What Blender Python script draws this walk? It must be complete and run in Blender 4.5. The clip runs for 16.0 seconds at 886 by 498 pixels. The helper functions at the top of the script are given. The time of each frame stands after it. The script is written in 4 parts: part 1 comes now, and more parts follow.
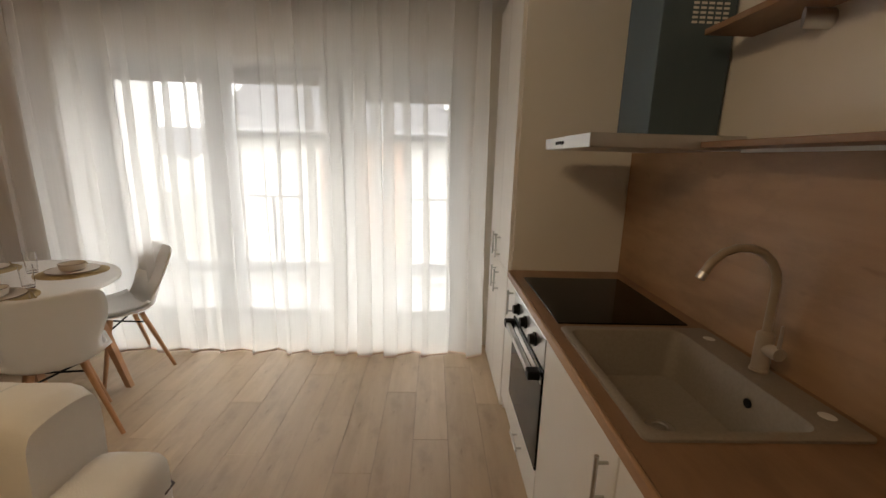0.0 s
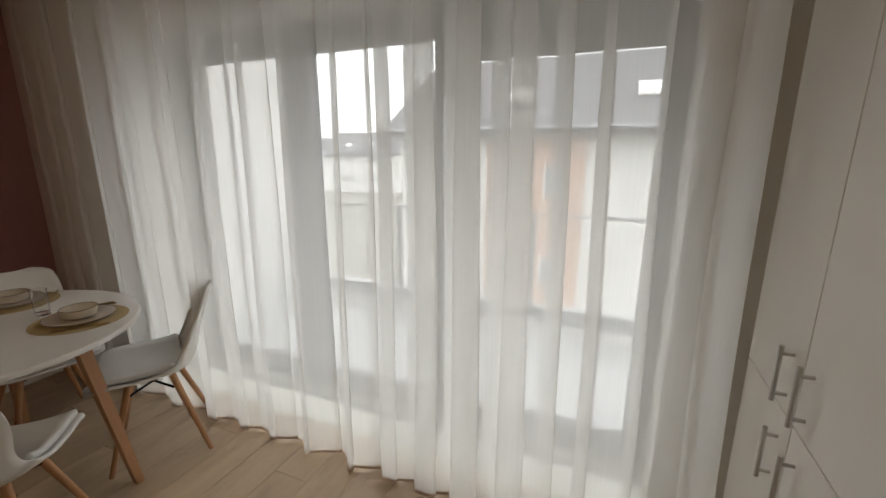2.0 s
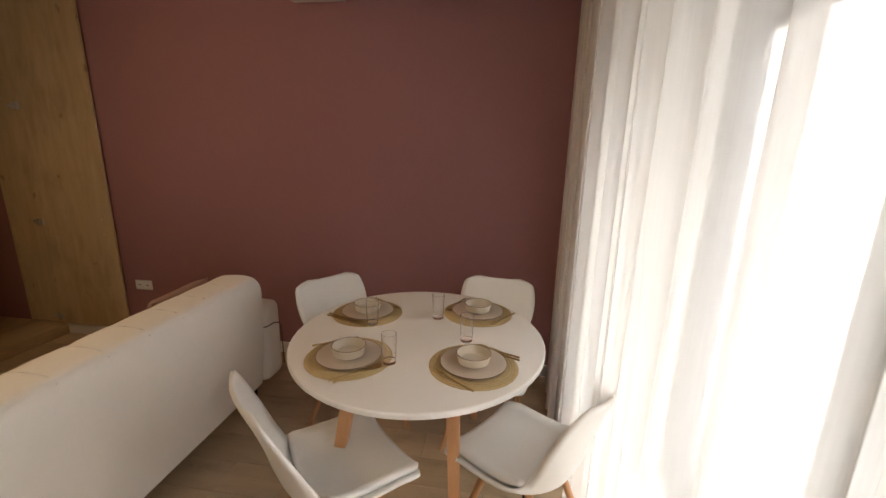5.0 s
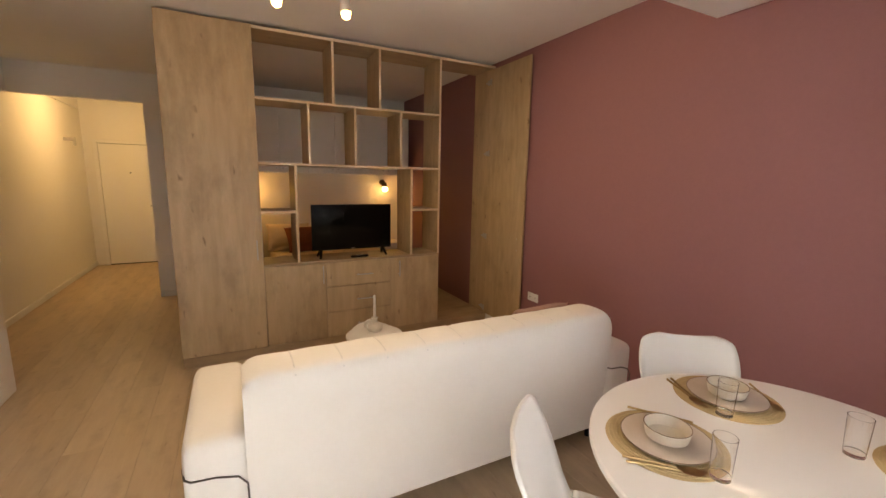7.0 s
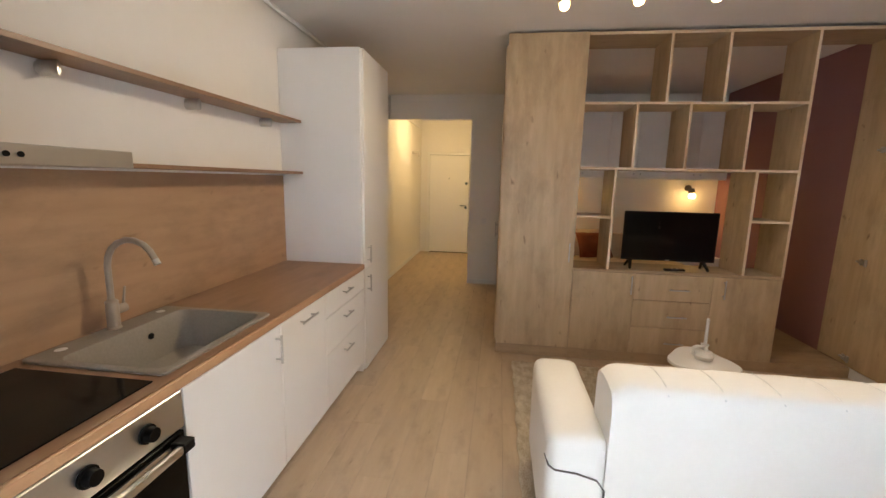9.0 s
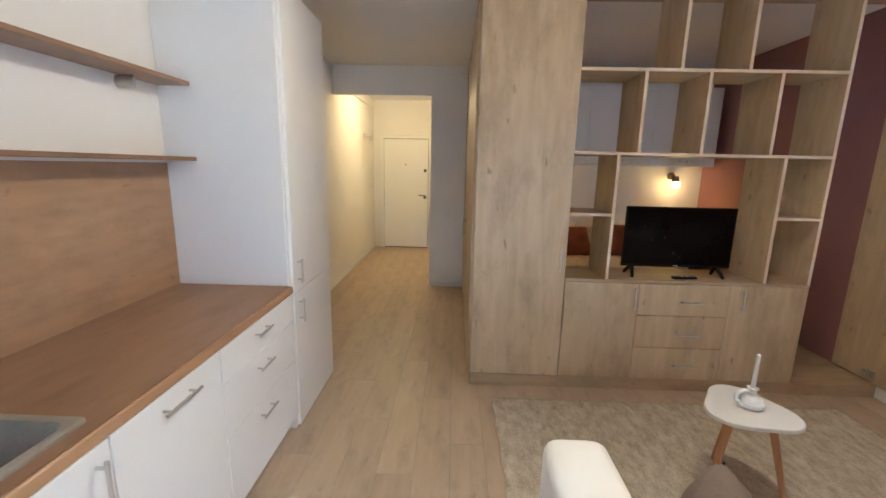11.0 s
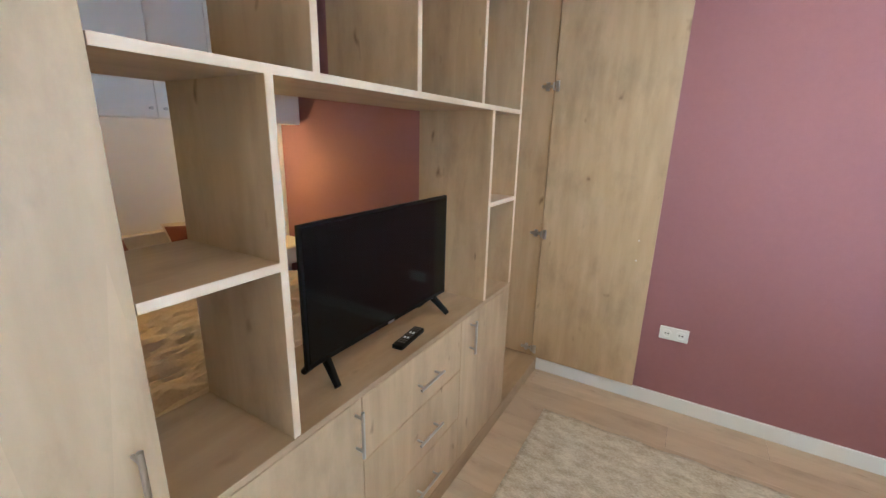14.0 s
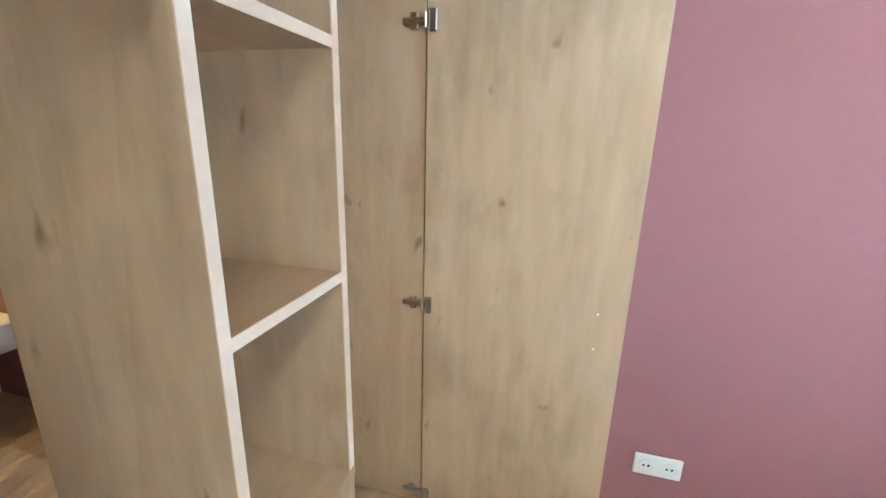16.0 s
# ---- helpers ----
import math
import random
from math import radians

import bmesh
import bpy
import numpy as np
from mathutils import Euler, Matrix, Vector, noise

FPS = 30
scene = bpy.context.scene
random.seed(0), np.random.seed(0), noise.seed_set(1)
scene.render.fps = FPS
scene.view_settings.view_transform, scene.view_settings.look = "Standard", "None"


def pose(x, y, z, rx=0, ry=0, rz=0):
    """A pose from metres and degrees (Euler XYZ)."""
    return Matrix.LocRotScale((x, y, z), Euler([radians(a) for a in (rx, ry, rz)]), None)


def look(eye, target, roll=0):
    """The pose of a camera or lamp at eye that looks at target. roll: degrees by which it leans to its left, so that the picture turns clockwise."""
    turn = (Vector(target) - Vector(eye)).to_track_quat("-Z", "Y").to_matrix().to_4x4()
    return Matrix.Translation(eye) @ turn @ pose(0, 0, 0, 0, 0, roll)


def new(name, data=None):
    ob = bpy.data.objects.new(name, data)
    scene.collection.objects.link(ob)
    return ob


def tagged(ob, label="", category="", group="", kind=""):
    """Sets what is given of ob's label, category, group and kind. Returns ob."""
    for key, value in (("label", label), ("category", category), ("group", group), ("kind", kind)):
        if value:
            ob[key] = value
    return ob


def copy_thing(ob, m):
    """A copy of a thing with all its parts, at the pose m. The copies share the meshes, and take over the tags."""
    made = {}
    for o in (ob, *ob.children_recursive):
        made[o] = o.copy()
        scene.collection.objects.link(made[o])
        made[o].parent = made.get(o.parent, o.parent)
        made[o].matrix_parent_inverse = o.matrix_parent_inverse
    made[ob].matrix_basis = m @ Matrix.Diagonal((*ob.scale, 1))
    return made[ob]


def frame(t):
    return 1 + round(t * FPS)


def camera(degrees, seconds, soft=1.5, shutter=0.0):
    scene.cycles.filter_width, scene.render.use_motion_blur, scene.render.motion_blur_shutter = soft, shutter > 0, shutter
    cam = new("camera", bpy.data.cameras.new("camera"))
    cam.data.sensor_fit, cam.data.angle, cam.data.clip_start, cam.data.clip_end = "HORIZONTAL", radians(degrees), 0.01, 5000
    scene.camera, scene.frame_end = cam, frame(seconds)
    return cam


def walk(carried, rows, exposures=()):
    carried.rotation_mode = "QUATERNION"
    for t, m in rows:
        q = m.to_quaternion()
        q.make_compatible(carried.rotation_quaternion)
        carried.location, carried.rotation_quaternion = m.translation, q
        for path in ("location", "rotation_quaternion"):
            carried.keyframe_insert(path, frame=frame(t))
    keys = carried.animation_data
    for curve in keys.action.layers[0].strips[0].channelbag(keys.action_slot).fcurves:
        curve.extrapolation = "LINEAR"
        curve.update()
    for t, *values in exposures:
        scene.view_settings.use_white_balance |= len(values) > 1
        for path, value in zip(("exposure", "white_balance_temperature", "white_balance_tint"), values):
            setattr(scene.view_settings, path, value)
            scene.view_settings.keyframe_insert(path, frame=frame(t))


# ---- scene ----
cam = camera(94.2, 16.0)
PATH = [
    (0, (0.604, -0.158, 1.527), (0.656, 1.794, 1.096), 1.5),
    (0.5, (0.623, 0.262, 1.521), (0.578, 2.212, 1.08), 1.2),
    (1, (0.648, 0.661, 1.507), (0.4, 2.594, 1.056), 0.6),
    (1.5, (0.708, 1.109, 1.53), (0.176, 2.982, 1.071), -0.2),
    (2, (0.597, 1.378, 1.523), (-0.157, 3.175, 1.072), 0.2),
    (2.5, (0.463, 1.633, 1.547), (-0.593, 3.275, 1.113), 0.7),
    (3, (0.373, 2.015, 1.579), (-1.043, 3.344, 1.103), 0.7),
    (3.5, (0.205, 2.215, 1.594), (-1.459, 3.203, 1.088), 0.8),
    (6, (-0.369, 2.558, 1.628), (-1.938, 1.384, 1.228), 1.0),
    (6.5, (-0.49, 2.608, 1.58), (-1.719, 1.07, 1.225), 0.8),
    (7, (-0.417, 2.591, 1.585), (-1.324, 0.839, 1.253), 1.1),
    (7.5, (-0.33, 2.577, 1.58), (-0.856, 0.673, 1.265), 1.3),
    (8, (-0.248, 2.548, 1.575), (-0.358, 0.575, 1.264), 1.3),
    (8.5, (-0.085, 2.518, 1.565), (0.174, 0.56, 1.247), 1.3),
    (11, (0.144, 1.619, 1.581), (0.194, -0.342, 1.189), 1.2),
    (11.5, (0.129, 1.23, 1.588), (-0.179, -0.708, 1.201), 1.2),
    (12, (0.055, 0.84, 1.575), (-0.583, -1.015, 1.184), 1.5),
    (12.5, (0.002, 0.49, 1.557), (-0.958, -1.214, 1.137), 1.7),
    (13, (-0.006, 0.148, 1.57), (-1.237, -1.362, 1.118), 1.7),
    (13.5, (-0.127, -0.115, 1.548), (-1.579, -1.402, 1.063), 1.5),
    (14, (-0.365, -0.45, 1.569), (-2.024, -1.437, 1.043), 1.4),
    (14.5, (-0.608, -0.727, 1.573), (-2.389, -1.459, 1.032), 0.9),
    (15, (-0.864, -0.828, 1.538), (-2.702, -1.409, 1.007), 1.1),
    (15.5, (-1.259, -0.826, 1.553), (-3.127, -1.317, 1.032), 1.2),
    (16, (-1.644, -0.824, 1.545), (-3.507, -1.323, 1.017), 1.5),
]
EXPOSURES = [
    (0, 1.95, 7100, 9), (2, 1.25, 6800, 7), (3.5, 1.3, 6500, 6), (6, 3.15, 7700, 15), (7.2, 3.3, 6700, 10), (8.5, 3.45, 5900, 6),
    (11, 3.9, 4800, 2), (12.5, 4.2, 4450, 0), (14, 4.6, 4350, -3), (15, 4.8, 4150, -5), (16, 5.05, 4050, -6),
]
walk(cam, [(t, look(eye, goal, roll)) for t, eye, goal, roll in PATH], EXPOSURES)

# ---- world and lights ----
world = bpy.data.worlds.new("world")
scene.world = world
world.use_nodes = True
wn, wl = world.node_tree.nodes, world.node_tree.links
sky = wn.new("ShaderNodeTexSky")
sky.sky_type = "NISHITA"
sky.sun_disc = False
sky.sun_elevation = radians(84)
sky.sun_rotation = radians(-22)
sky.air_density, sky.dust_density = 1.0, 4.0
# broken white cloud over the sky
cloud_co, cloud, cloud_ramp, cloud_mix = (wn.new("ShaderNode" + k) for k in ("TexCoord", "TexNoise", "MapRange", "Mix"))
cloud.inputs["Scale"].default_value, cloud.inputs["Detail"].default_value = 3.5, 6
cloud_ramp.inputs[1].default_value, cloud_ramp.inputs[2].default_value = 0.30, 0.62
cloud_ramp.inputs[3].default_value, cloud_ramp.inputs[4].default_value = 0.45, 1.0
cloud_mix.data_type = "RGBA"
cloud_mix.inputs[7].default_value = (12.0, 12.2, 12.6, 1)
wl.new(cloud_co.outputs["Generated"], cloud.inputs[0]), wl.new(cloud.outputs[0], cloud_ramp.inputs[0])
wl.new(cloud_ramp.outputs[0], cloud_mix.inputs[0]), wl.new(sky.outputs[0], cloud_mix.inputs[6])
wl.new(cloud_mix.outputs[2], wn["Background"].inputs[0])
wn["Background"].inputs[1].default_value = 0.11
sun_data = bpy.data.lights.new("sun", "SUN")
sun_data.energy, sun_data.angle, sun_data.color = 1.5, radians(110), (0.97, 0.985, 1.0)
sun = new("sun", sun_data)
sun.matrix_world = look((0, 0, 30), (0.5, -0.8, 20))


def bulb(name, x, y, z, watts, colour, radius=0.03):
    data = bpy.data.lights.new(name, "POINT")
    data.energy, data.color, data.shadow_soft_size = watts, colour, radius
    ob = new(name, data)
    ob.location = (x, y, z)
    return ob


WARM = (1.0, 0.75, 0.48)
SPOTS = [(-0.32, -0.36), (-0.74, -0.32), (-1.16, -0.30)]
AIMS = [(1.5, 1.0, 1.0), (-0.7, 2.8, 1.3), (-2.4, 1.0, 1.0)]
for (sx, sy), aim in zip(SPOTS, AIMS):
    data = bpy.data.lights.new("spot_bulb", "SPOT")
    data.energy, data.color, data.shadow_soft_size = 5.5, WARM, 0.10
    data.spot_size, data.spot_blend = radians(155), 1.0
    new("spot_bulb", data).matrix_world = look((sx, sy + 0.02, 2.585), aim)
bulb("hall_bulb", 1.0, -4.7, 2.50, 2.1, (1.0, 0.64, 0.26), 0.12)
BED_LAMPS = (-2.575, -0.70)
for bx in BED_LAMPS:
    data = bpy.data.lights.new("bed_bulb", "SPOT")
    data.energy, data.color, data.shadow_soft_size = 0.24, (1.0, 0.50, 0.035), 0.03
    data.spot_size, data.spot_blend = radians(165), 0.5
    new("bed_bulb", data).matrix_world = look((bx, -3.56, 1.38), (bx, -3.16, 0.9))


# ---- materials ----
def material(name, base, rough=0.5, metal=0.0, second=None, scale=6.0, amount=0.5, grain=(1, 1, 1), bump=0.0,
             bump_scale=60.0, random_tint=0.0):
    """A surface with two scales of variation; grain stretches it along an axis."""
    m = bpy.data.materials.new(name)
    m.use_nodes = True
    n, l = m.node_tree.nodes, m.node_tree.links
    p = n["Principled BSDF"]
    p.inputs["Roughness"].default_value, p.inputs["Metallic"].default_value = rough, metal
    tc, mp = n.new("ShaderNodeTexCoord"), n.new("ShaderNodeMapping")
    mp.inputs["Scale"].default_value = grain
    l.new(tc.outputs["Object"], mp.inputs[0])
    second = second or tuple(c * 0.8 for c in base)
    info = n.new("ShaderNodeObjectInfo")
    add = n.new("ShaderNodeVectorMath")
    add.operation = "MULTIPLY_ADD"
    add.inputs[1].default_value = (17, 23, 31)
    comb = n.new("ShaderNodeCombineXYZ")
    for i in range(3):
        l.new(info.outputs["Random"], comb.inputs[i])
    l.new(comb.outputs[0], add.inputs[0])
    l.new(mp.outputs[0], add.inputs[2])
    big, fine = n.new("ShaderNodeTexNoise"), n.new("ShaderNodeTexNoise")
    big.inputs["Scale"].default_value, big.inputs["Detail"].default_value = scale, 4
    fine.inputs["Scale"].default_value, fine.inputs["Detail"].default_value = scale * 7, 5
    l.new(add.outputs[0], big.inputs[0]), l.new(add.outputs[0], fine.inputs[0])
    blend = n.new("ShaderNodeMath")
    blend.operation = "MULTIPLY_ADD"
    blend.inputs[1].default_value = 0.45
    half = n.new("ShaderNodeMath")
    half.operation = "MULTIPLY"
    half.inputs[1].default_value = 0.55
    l.new(fine.outputs[0], blend.inputs[0]), l.new(big.outputs[0], half.inputs[0]), l.new(half.outputs[0], blend.inputs[2])
    ramp = n.new("ShaderNodeValToRGB")
    w = 0.5 * (1.05 - amount)
    ramp.color_ramp.elements[0].position, ramp.color_ramp.elements[1].position = max(0.0, 0.5 - w), min(1.0, 0.5 + w)
    ramp.color_ramp.elements[0].color, ramp.color_ramp.elements[1].color = (*second, 1), (*base, 1)
    l.new(blend.outputs[0], ramp.inputs[0])
    out = ramp.outputs[0]
    if random_tint:
        hsv, mr = n.new("ShaderNodeHueSaturation"), n.new("ShaderNodeMapRange")
        mr.inputs[3].default_value, mr.inputs[4].default_value = 1 - random_tint, 1 + random_tint
        l.new(info.outputs["Random"], mr.inputs[0])
        l.new(mr.outputs[0], hsv.inputs["Value"])
        l.new(out, hsv.inputs["Color"])
        out = hsv.outputs[0]
    l.new(out, p.inputs["Base Color"])
    if bump:
        bn, bt = n.new("ShaderNodeBump"), n.new("ShaderNodeTexNoise")
        bt.inputs["Scale"].default_value, bt.inputs["Detail"].default_value = bump_scale, 3
        bn.inputs["Strength"].default_value, bn.inputs["Distance"].default_value = bump, 0.004
        l.new(mp.outputs[0], bt.inputs[0]), l.new(bt.outputs[0], bn.inputs["Height"]), l.new(bn.outputs[0], p.inputs["Normal"])
    return m


def oak(name, light, dark, along="z", rough=0.5, knots=0.5, random_tint=0.0):
    """Oak-look board: long grain along one axis, board strips across it, and scattered knots."""
    g = {"x": (0.14, 1, 1), "y": (1, 0.14, 1), "z": (1, 1, 0.14)}[along]
    m = material(name, light, rough, 0, dark, 3.0, 0.58, g, 0.12, 90, random_tint)
    n, l = m.node_tree.nodes, m.node_tree.links
    p = n["Principled BSDF"]
    src = p.inputs["Base Color"].links[0].from_socket
    tc, mp, vor = n.new("ShaderNodeTexCoord"), n.new("ShaderNodeMapping"), n.new("ShaderNodeTexVoronoi")
    k = {"x": (0.45, 1, 1), "y": (1, 0.45, 1), "z": (1, 1, 0.45)}[along]
    mp.inputs["Scale"].default_value = k
    nz, warp = n.new("ShaderNodeTexNoise"), n.new("ShaderNodeVectorMath")
    nz.inputs["Scale"].default_value = 14
    warp.operation = "MULTIPLY_ADD"
    warp.inputs[1].default_value = (0.10, 0.10, 0.10)
    l.new(tc.outputs["Object"], mp.inputs[0]), l.new(mp.outputs[0], nz.inputs[0])
    l.new(nz.outputs["Color"], warp.inputs[0]), l.new(mp.outputs[0], warp.inputs[2])
    vor.inputs["Scale"].default_value = 9.5
    l.new(warp.outputs[0], vor.inputs[0])
    ramp = n.new("ShaderNodeValToRGB")
    ramp.color_ramp.elements[0].position, ramp.color_ramp.elements[1].position = 0.03, 0.14
    ramp.color_ramp.elements[0].color = (1, 1, 1, 1)
    ramp.color_ramp.elements[1].color = (0, 0, 0, 1)
    l.new(vor.outputs["Distance"], ramp.inputs[0])
    sc = n.new("ShaderNodeMath")
    sc.operation = "MULTIPLY"
    sc.inputs[1].default_value = knots
    gate, gr, gm = n.new("ShaderNodeTexNoise"), n.new("ShaderNodeMapRange"), n.new("ShaderNodeMath")
    gate.inputs["Scale"].default_value = 3.3
    gr.inputs[1].default_value, gr.inputs[2].default_value = 0.42, 0.52
    gm.operation = "MULTIPLY"
    l.new(tc.outputs["Object"], gate.inputs[0]), l.new(gate.outputs[0], gr.inputs[0])
    l.new(ramp.outputs[0], gm.inputs[0]), l.new(gr.outputs[0], gm.inputs[1])
    l.new(gm.outputs[0], sc.inputs[0])
    mix = n.new("ShaderNodeMix")
    mix.data_type = "RGBA"
    l.new(sc.outputs[0], mix.inputs[0]), l.new(src, mix.inputs[6])
    mix.inputs[7].default_value = (dark[0] * 0.45, dark[1] * 0.4, dark[2] * 0.38, 1)
    # broad strips of slightly different tone, as in printed board
    sep, strip = n.new("ShaderNodeMapping"), n.new("ShaderNodeTexVoronoi")
    sep.inputs["Scale"].default_value = {"x": (0.5, 9, 9), "y": (9, 0.5, 9), "z": (9, 9, 0.5)}[along]
    l.new(tc.outputs["Object"], sep.inputs[0]), l.new(sep.outputs[0], strip.inputs[0])
    strip.inputs["Scale"].default_value = 1.0
    tone, hsv = n.new("ShaderNodeMapRange"), n.new("ShaderNodeHueSaturation")
    bw = n.new("ShaderNodeRGBToBW")
    l.new(strip.outputs["Color"], bw.inputs[0]), l.new(bw.outputs[0], tone.inputs[0])
    tone.inputs[3].default_value, tone.inputs[4].default_value = 0.94, 1.05
    # soft grey-brown clouding between the strips
    blot, br, bm_ = n.new("ShaderNodeTexNoise"), n.new("ShaderNodeMapRange"), n.new("ShaderNodeMath")
    blot.inputs["Scale"].default_value, blot.inputs["Detail"].default_value, blot.inputs["Roughness"].default_value = 5.5, 7, 0.65
    br.inputs[1].default_value, br.inputs[2].default_value, br.inputs[3].default_value, br.inputs[4].default_value = 0.48, 0.72, 1.0, 0.74
    bm_.operation = "MULTIPLY"
    l.new(mp.outputs[0], blot.inputs[0]), l.new(blot.outputs[0], br.inputs[0])
    l.new(br.outputs[0], bm_.inputs[0]), l.new(tone.outputs[0], bm_.inputs[1])
    l.new(bm_.outputs[0], hsv.inputs["Value"]), l.new(mix.outputs[2], hsv.inputs["Color"])
    l.new(hsv.outputs[0], p.inputs["Base Color"])
    return m


def glass(name, rough=0.0, tint=(1, 1, 1)):
    m = bpy.data.materials.new(name)
    m.use_nodes = True
    p = m.node_tree.nodes["Principled BSDF"]
    p.inputs["Base Color"].default_value = (*tint, 1)
    p.inputs["Roughness"].default_value, p.inputs["Transmission Weight"].default_value = rough, 1.0
    p.inputs["IOR"].default_value = 1.45
    return m


def glowing(name, colour, strength):
    m = bpy.data.materials.new(name)
    m.use_nodes = True
    p = m.node_tree.nodes["Principled BSDF"]
    p.inputs["Emission Color"].default_value, p.inputs["Emission Strength"].default_value = (*colour, 1), strength
    return m


def sheer(name, clear, colour):
    """Thin woven voile: part open weave, part thread that glows with the light behind it."""
    m = bpy.data.materials.new(name)
    m.use_nodes = True
    n, l = m.node_tree.nodes, m.node_tree.links
    n.remove(n["Principled BSDF"])
    out = n["Material Output"]
    tr, tl, df, a, b = (n.new("ShaderNode" + k) for k in ("BsdfTransparent", "BsdfTranslucent", "BsdfDiffuse", "MixShader", "MixShader"))
    tl.inputs[0].default_value = (*colour, 1)
    df.inputs[0].default_value = (*colour, 1)
    a.inputs[0].default_value = 0.14
    l.new(tl.outputs[0], a.inputs[1]), l.new(df.outputs[0], a.inputs[2])
    tc, mp, nz, mr = n.new("ShaderNodeTexCoord"), n.new("ShaderNodeMapping"), n.new("ShaderNodeTexNoise"), n.new("ShaderNodeMapRange")
    mp.inputs["Scale"].default_value = (160, 160, 3)
    l.new(tc.outputs["Object"], mp.inputs[0]), l.new(mp.outputs[0], nz.inputs[0]), l.new(nz.outputs[0], mr.inputs[0])
    nz.inputs["Scale"].default_value = 1.0
    mr.inputs[3].default_value, mr.inputs[4].default_value = 1 - clear - 0.03, 1 - clear + 0.03
    l.new(mr.outputs[0], b.inputs[0]), l.new(tr.outputs[0], b.inputs[1]), l.new(a.outputs[0], b.inputs[2])
    l.new(b.outputs[0], out.inputs[0])
    return m


OAK = oak("oak_board", (0.62, 0.468, 0.285), (0.42, 0.297, 0.162), "z", 0.5, 0.8)
OAK_FLAT = oak("oak_board_across", (0.53, 0.39, 0.235), (0.37, 0.255, 0.14), "x", 0.5, 0.3)
EDGE = material("oak_edge_band", (0.74, 0.60, 0.43), 0.5, 0, (0.64, 0.50, 0.34), 8, 0.4, (1, 1, 1))
COUNTER = oak("counter_oak", (0.36, 0.215, 0.125), (0.25, 0.14, 0.075), "y", 0.42, 0.3)
COUNTER_EDGE = oak("counter_edge_oak", (0.50, 0.30, 0.155), (0.36, 0.20, 0.10), "y", 0.45, 0.1)
SPLASH = oak("splashback_oak", (0.50, 0.32, 0.18), (0.35, 0.205, 0.11), "y", 0.5, 0.4)
PLANK = oak("floor_oak", (0.59, 0.455, 0.315), (0.45, 0.33, 0.215), "y", 0.42, 0.45, 0.07)
BEECH = material("beech_leg", (0.56, 0.30, 0.15), 0.45, 0, (0.44, 0.22, 0.10), 9, 0.4, (1, 1, 0.12))
WHITE_LACQUER = material("white_cabinet_board", (0.86, 0.84, 0.80), 0.38, 0, (0.83, 0.81, 0.77), 3, 0.3)
WALL_WHITE = material("white_wall_paint", (0.86, 0.83, 0.78), 0.9, 0, (0.82, 0.79, 0.74), 2, 0.4, (1, 1, 1), 0.15, 120)
CEIL_WHITE = material("ceiling_paint", (0.85, 0.82, 0.78), 0.95, 0, (0.81, 0.78, 0.74), 1.5, 0.4, (1, 1, 1), 0.1, 90)
RED = material("terracotta_red_wall", (0.325, 0.152, 0.160), 0.8, 0, (0.292, 0.135, 0.142), 40, 0.35, (1, 1, 1), 0.35, 260)
TRIM = material("white_trim", (0.80, 0.79, 0.77), 0.45, 0, (0.77, 0.76, 0.74), 4, 0.3)
STEEL = material("brushed_steel", (0.62, 0.61, 0.59), 0.30, 1.0, (0.54, 0.53, 0.51), 5, 0.3, (1, 0.05, 1))
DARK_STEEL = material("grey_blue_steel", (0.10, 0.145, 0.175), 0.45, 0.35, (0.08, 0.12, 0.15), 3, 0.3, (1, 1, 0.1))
BLACK_GLASS = material("black_glass", (0.005, 0.005, 0.005), 0.08, 0, (0.003, 0.003, 0.003), 3, 0.3)
BLACK = material("black_plastic", (0.009, 0.009, 0.010), 0.42, 0, (0.006, 0.006, 0.006), 30, 0.3)
GRANITE = material("beige_composite", (0.34, 0.30, 0.25), 0.55, 0, (0.26, 0.225, 0.185), 90, 0.5, (1, 1, 1), 0.1, 300)
TAP_MAT = material("beige_tap_coat", (0.44, 0.37, 0.29), 0.4, 0.0, (0.38, 0.31, 0.24), 60, 0.4)
CHAIR_WHITE = material("white_moulded_plastic", (0.80, 0.78, 0.75), 0.38, 0, (0.77, 0.75, 0.72), 3, 0.3)
PAD_WHITE = material("white_leatherette", (0.74, 0.72, 0.69), 0.5, 0, (0.69, 0.67, 0.64), 10, 0.4, (1, 1, 1), 0.2, 180)
TABLE_WHITE = material("white_table_top", (0.82, 0.80, 0.77), 0.35, 0, (0.80, 0.78, 0.75), 3, 0.3)
SOFA_WHITE = material("cream_upholstery", (0.86, 0.83, 0.78), 0.75, 0, (0.81, 0.78, 0.73), 7, 0.4, (1, 1, 1), 0.25, 220)
PIPING = material("dark_piping", (0.13, 0.10, 0.085), 0.7)
CERAMIC = material("cream_ceramic", (0.66, 0.59, 0.49), 0.32, 0, (0.60, 0.53, 0.43), 22, 0.5)
PLATE_MAT = material("taupe_ceramic", (0.58, 0.50, 0.42), 0.4, 0, (0.52, 0.44, 0.36), 20, 0.5)
RIM = material("brown_glaze_rim", (0.22, 0.14, 0.08), 0.35)
STRAW = material("woven_straw", (0.56, 0.43, 0.23), 0.8, 0, (0.42, 0.31, 0.15), 60, 0.5, (1, 1, 1), 0.6, 240)
BRASS = material("brushed_brass", (0.50, 0.36, 0.17), 0.32, 1.0, (0.42, 0.29, 0.13), 20, 0.3)
RUG = material("wool_rug", (0.66, 0.59, 0.47), 0.95, 0, (0.36, 0.29, 0.20), 24, 0.74, (1, 0.5, 1), 0.8, 160)
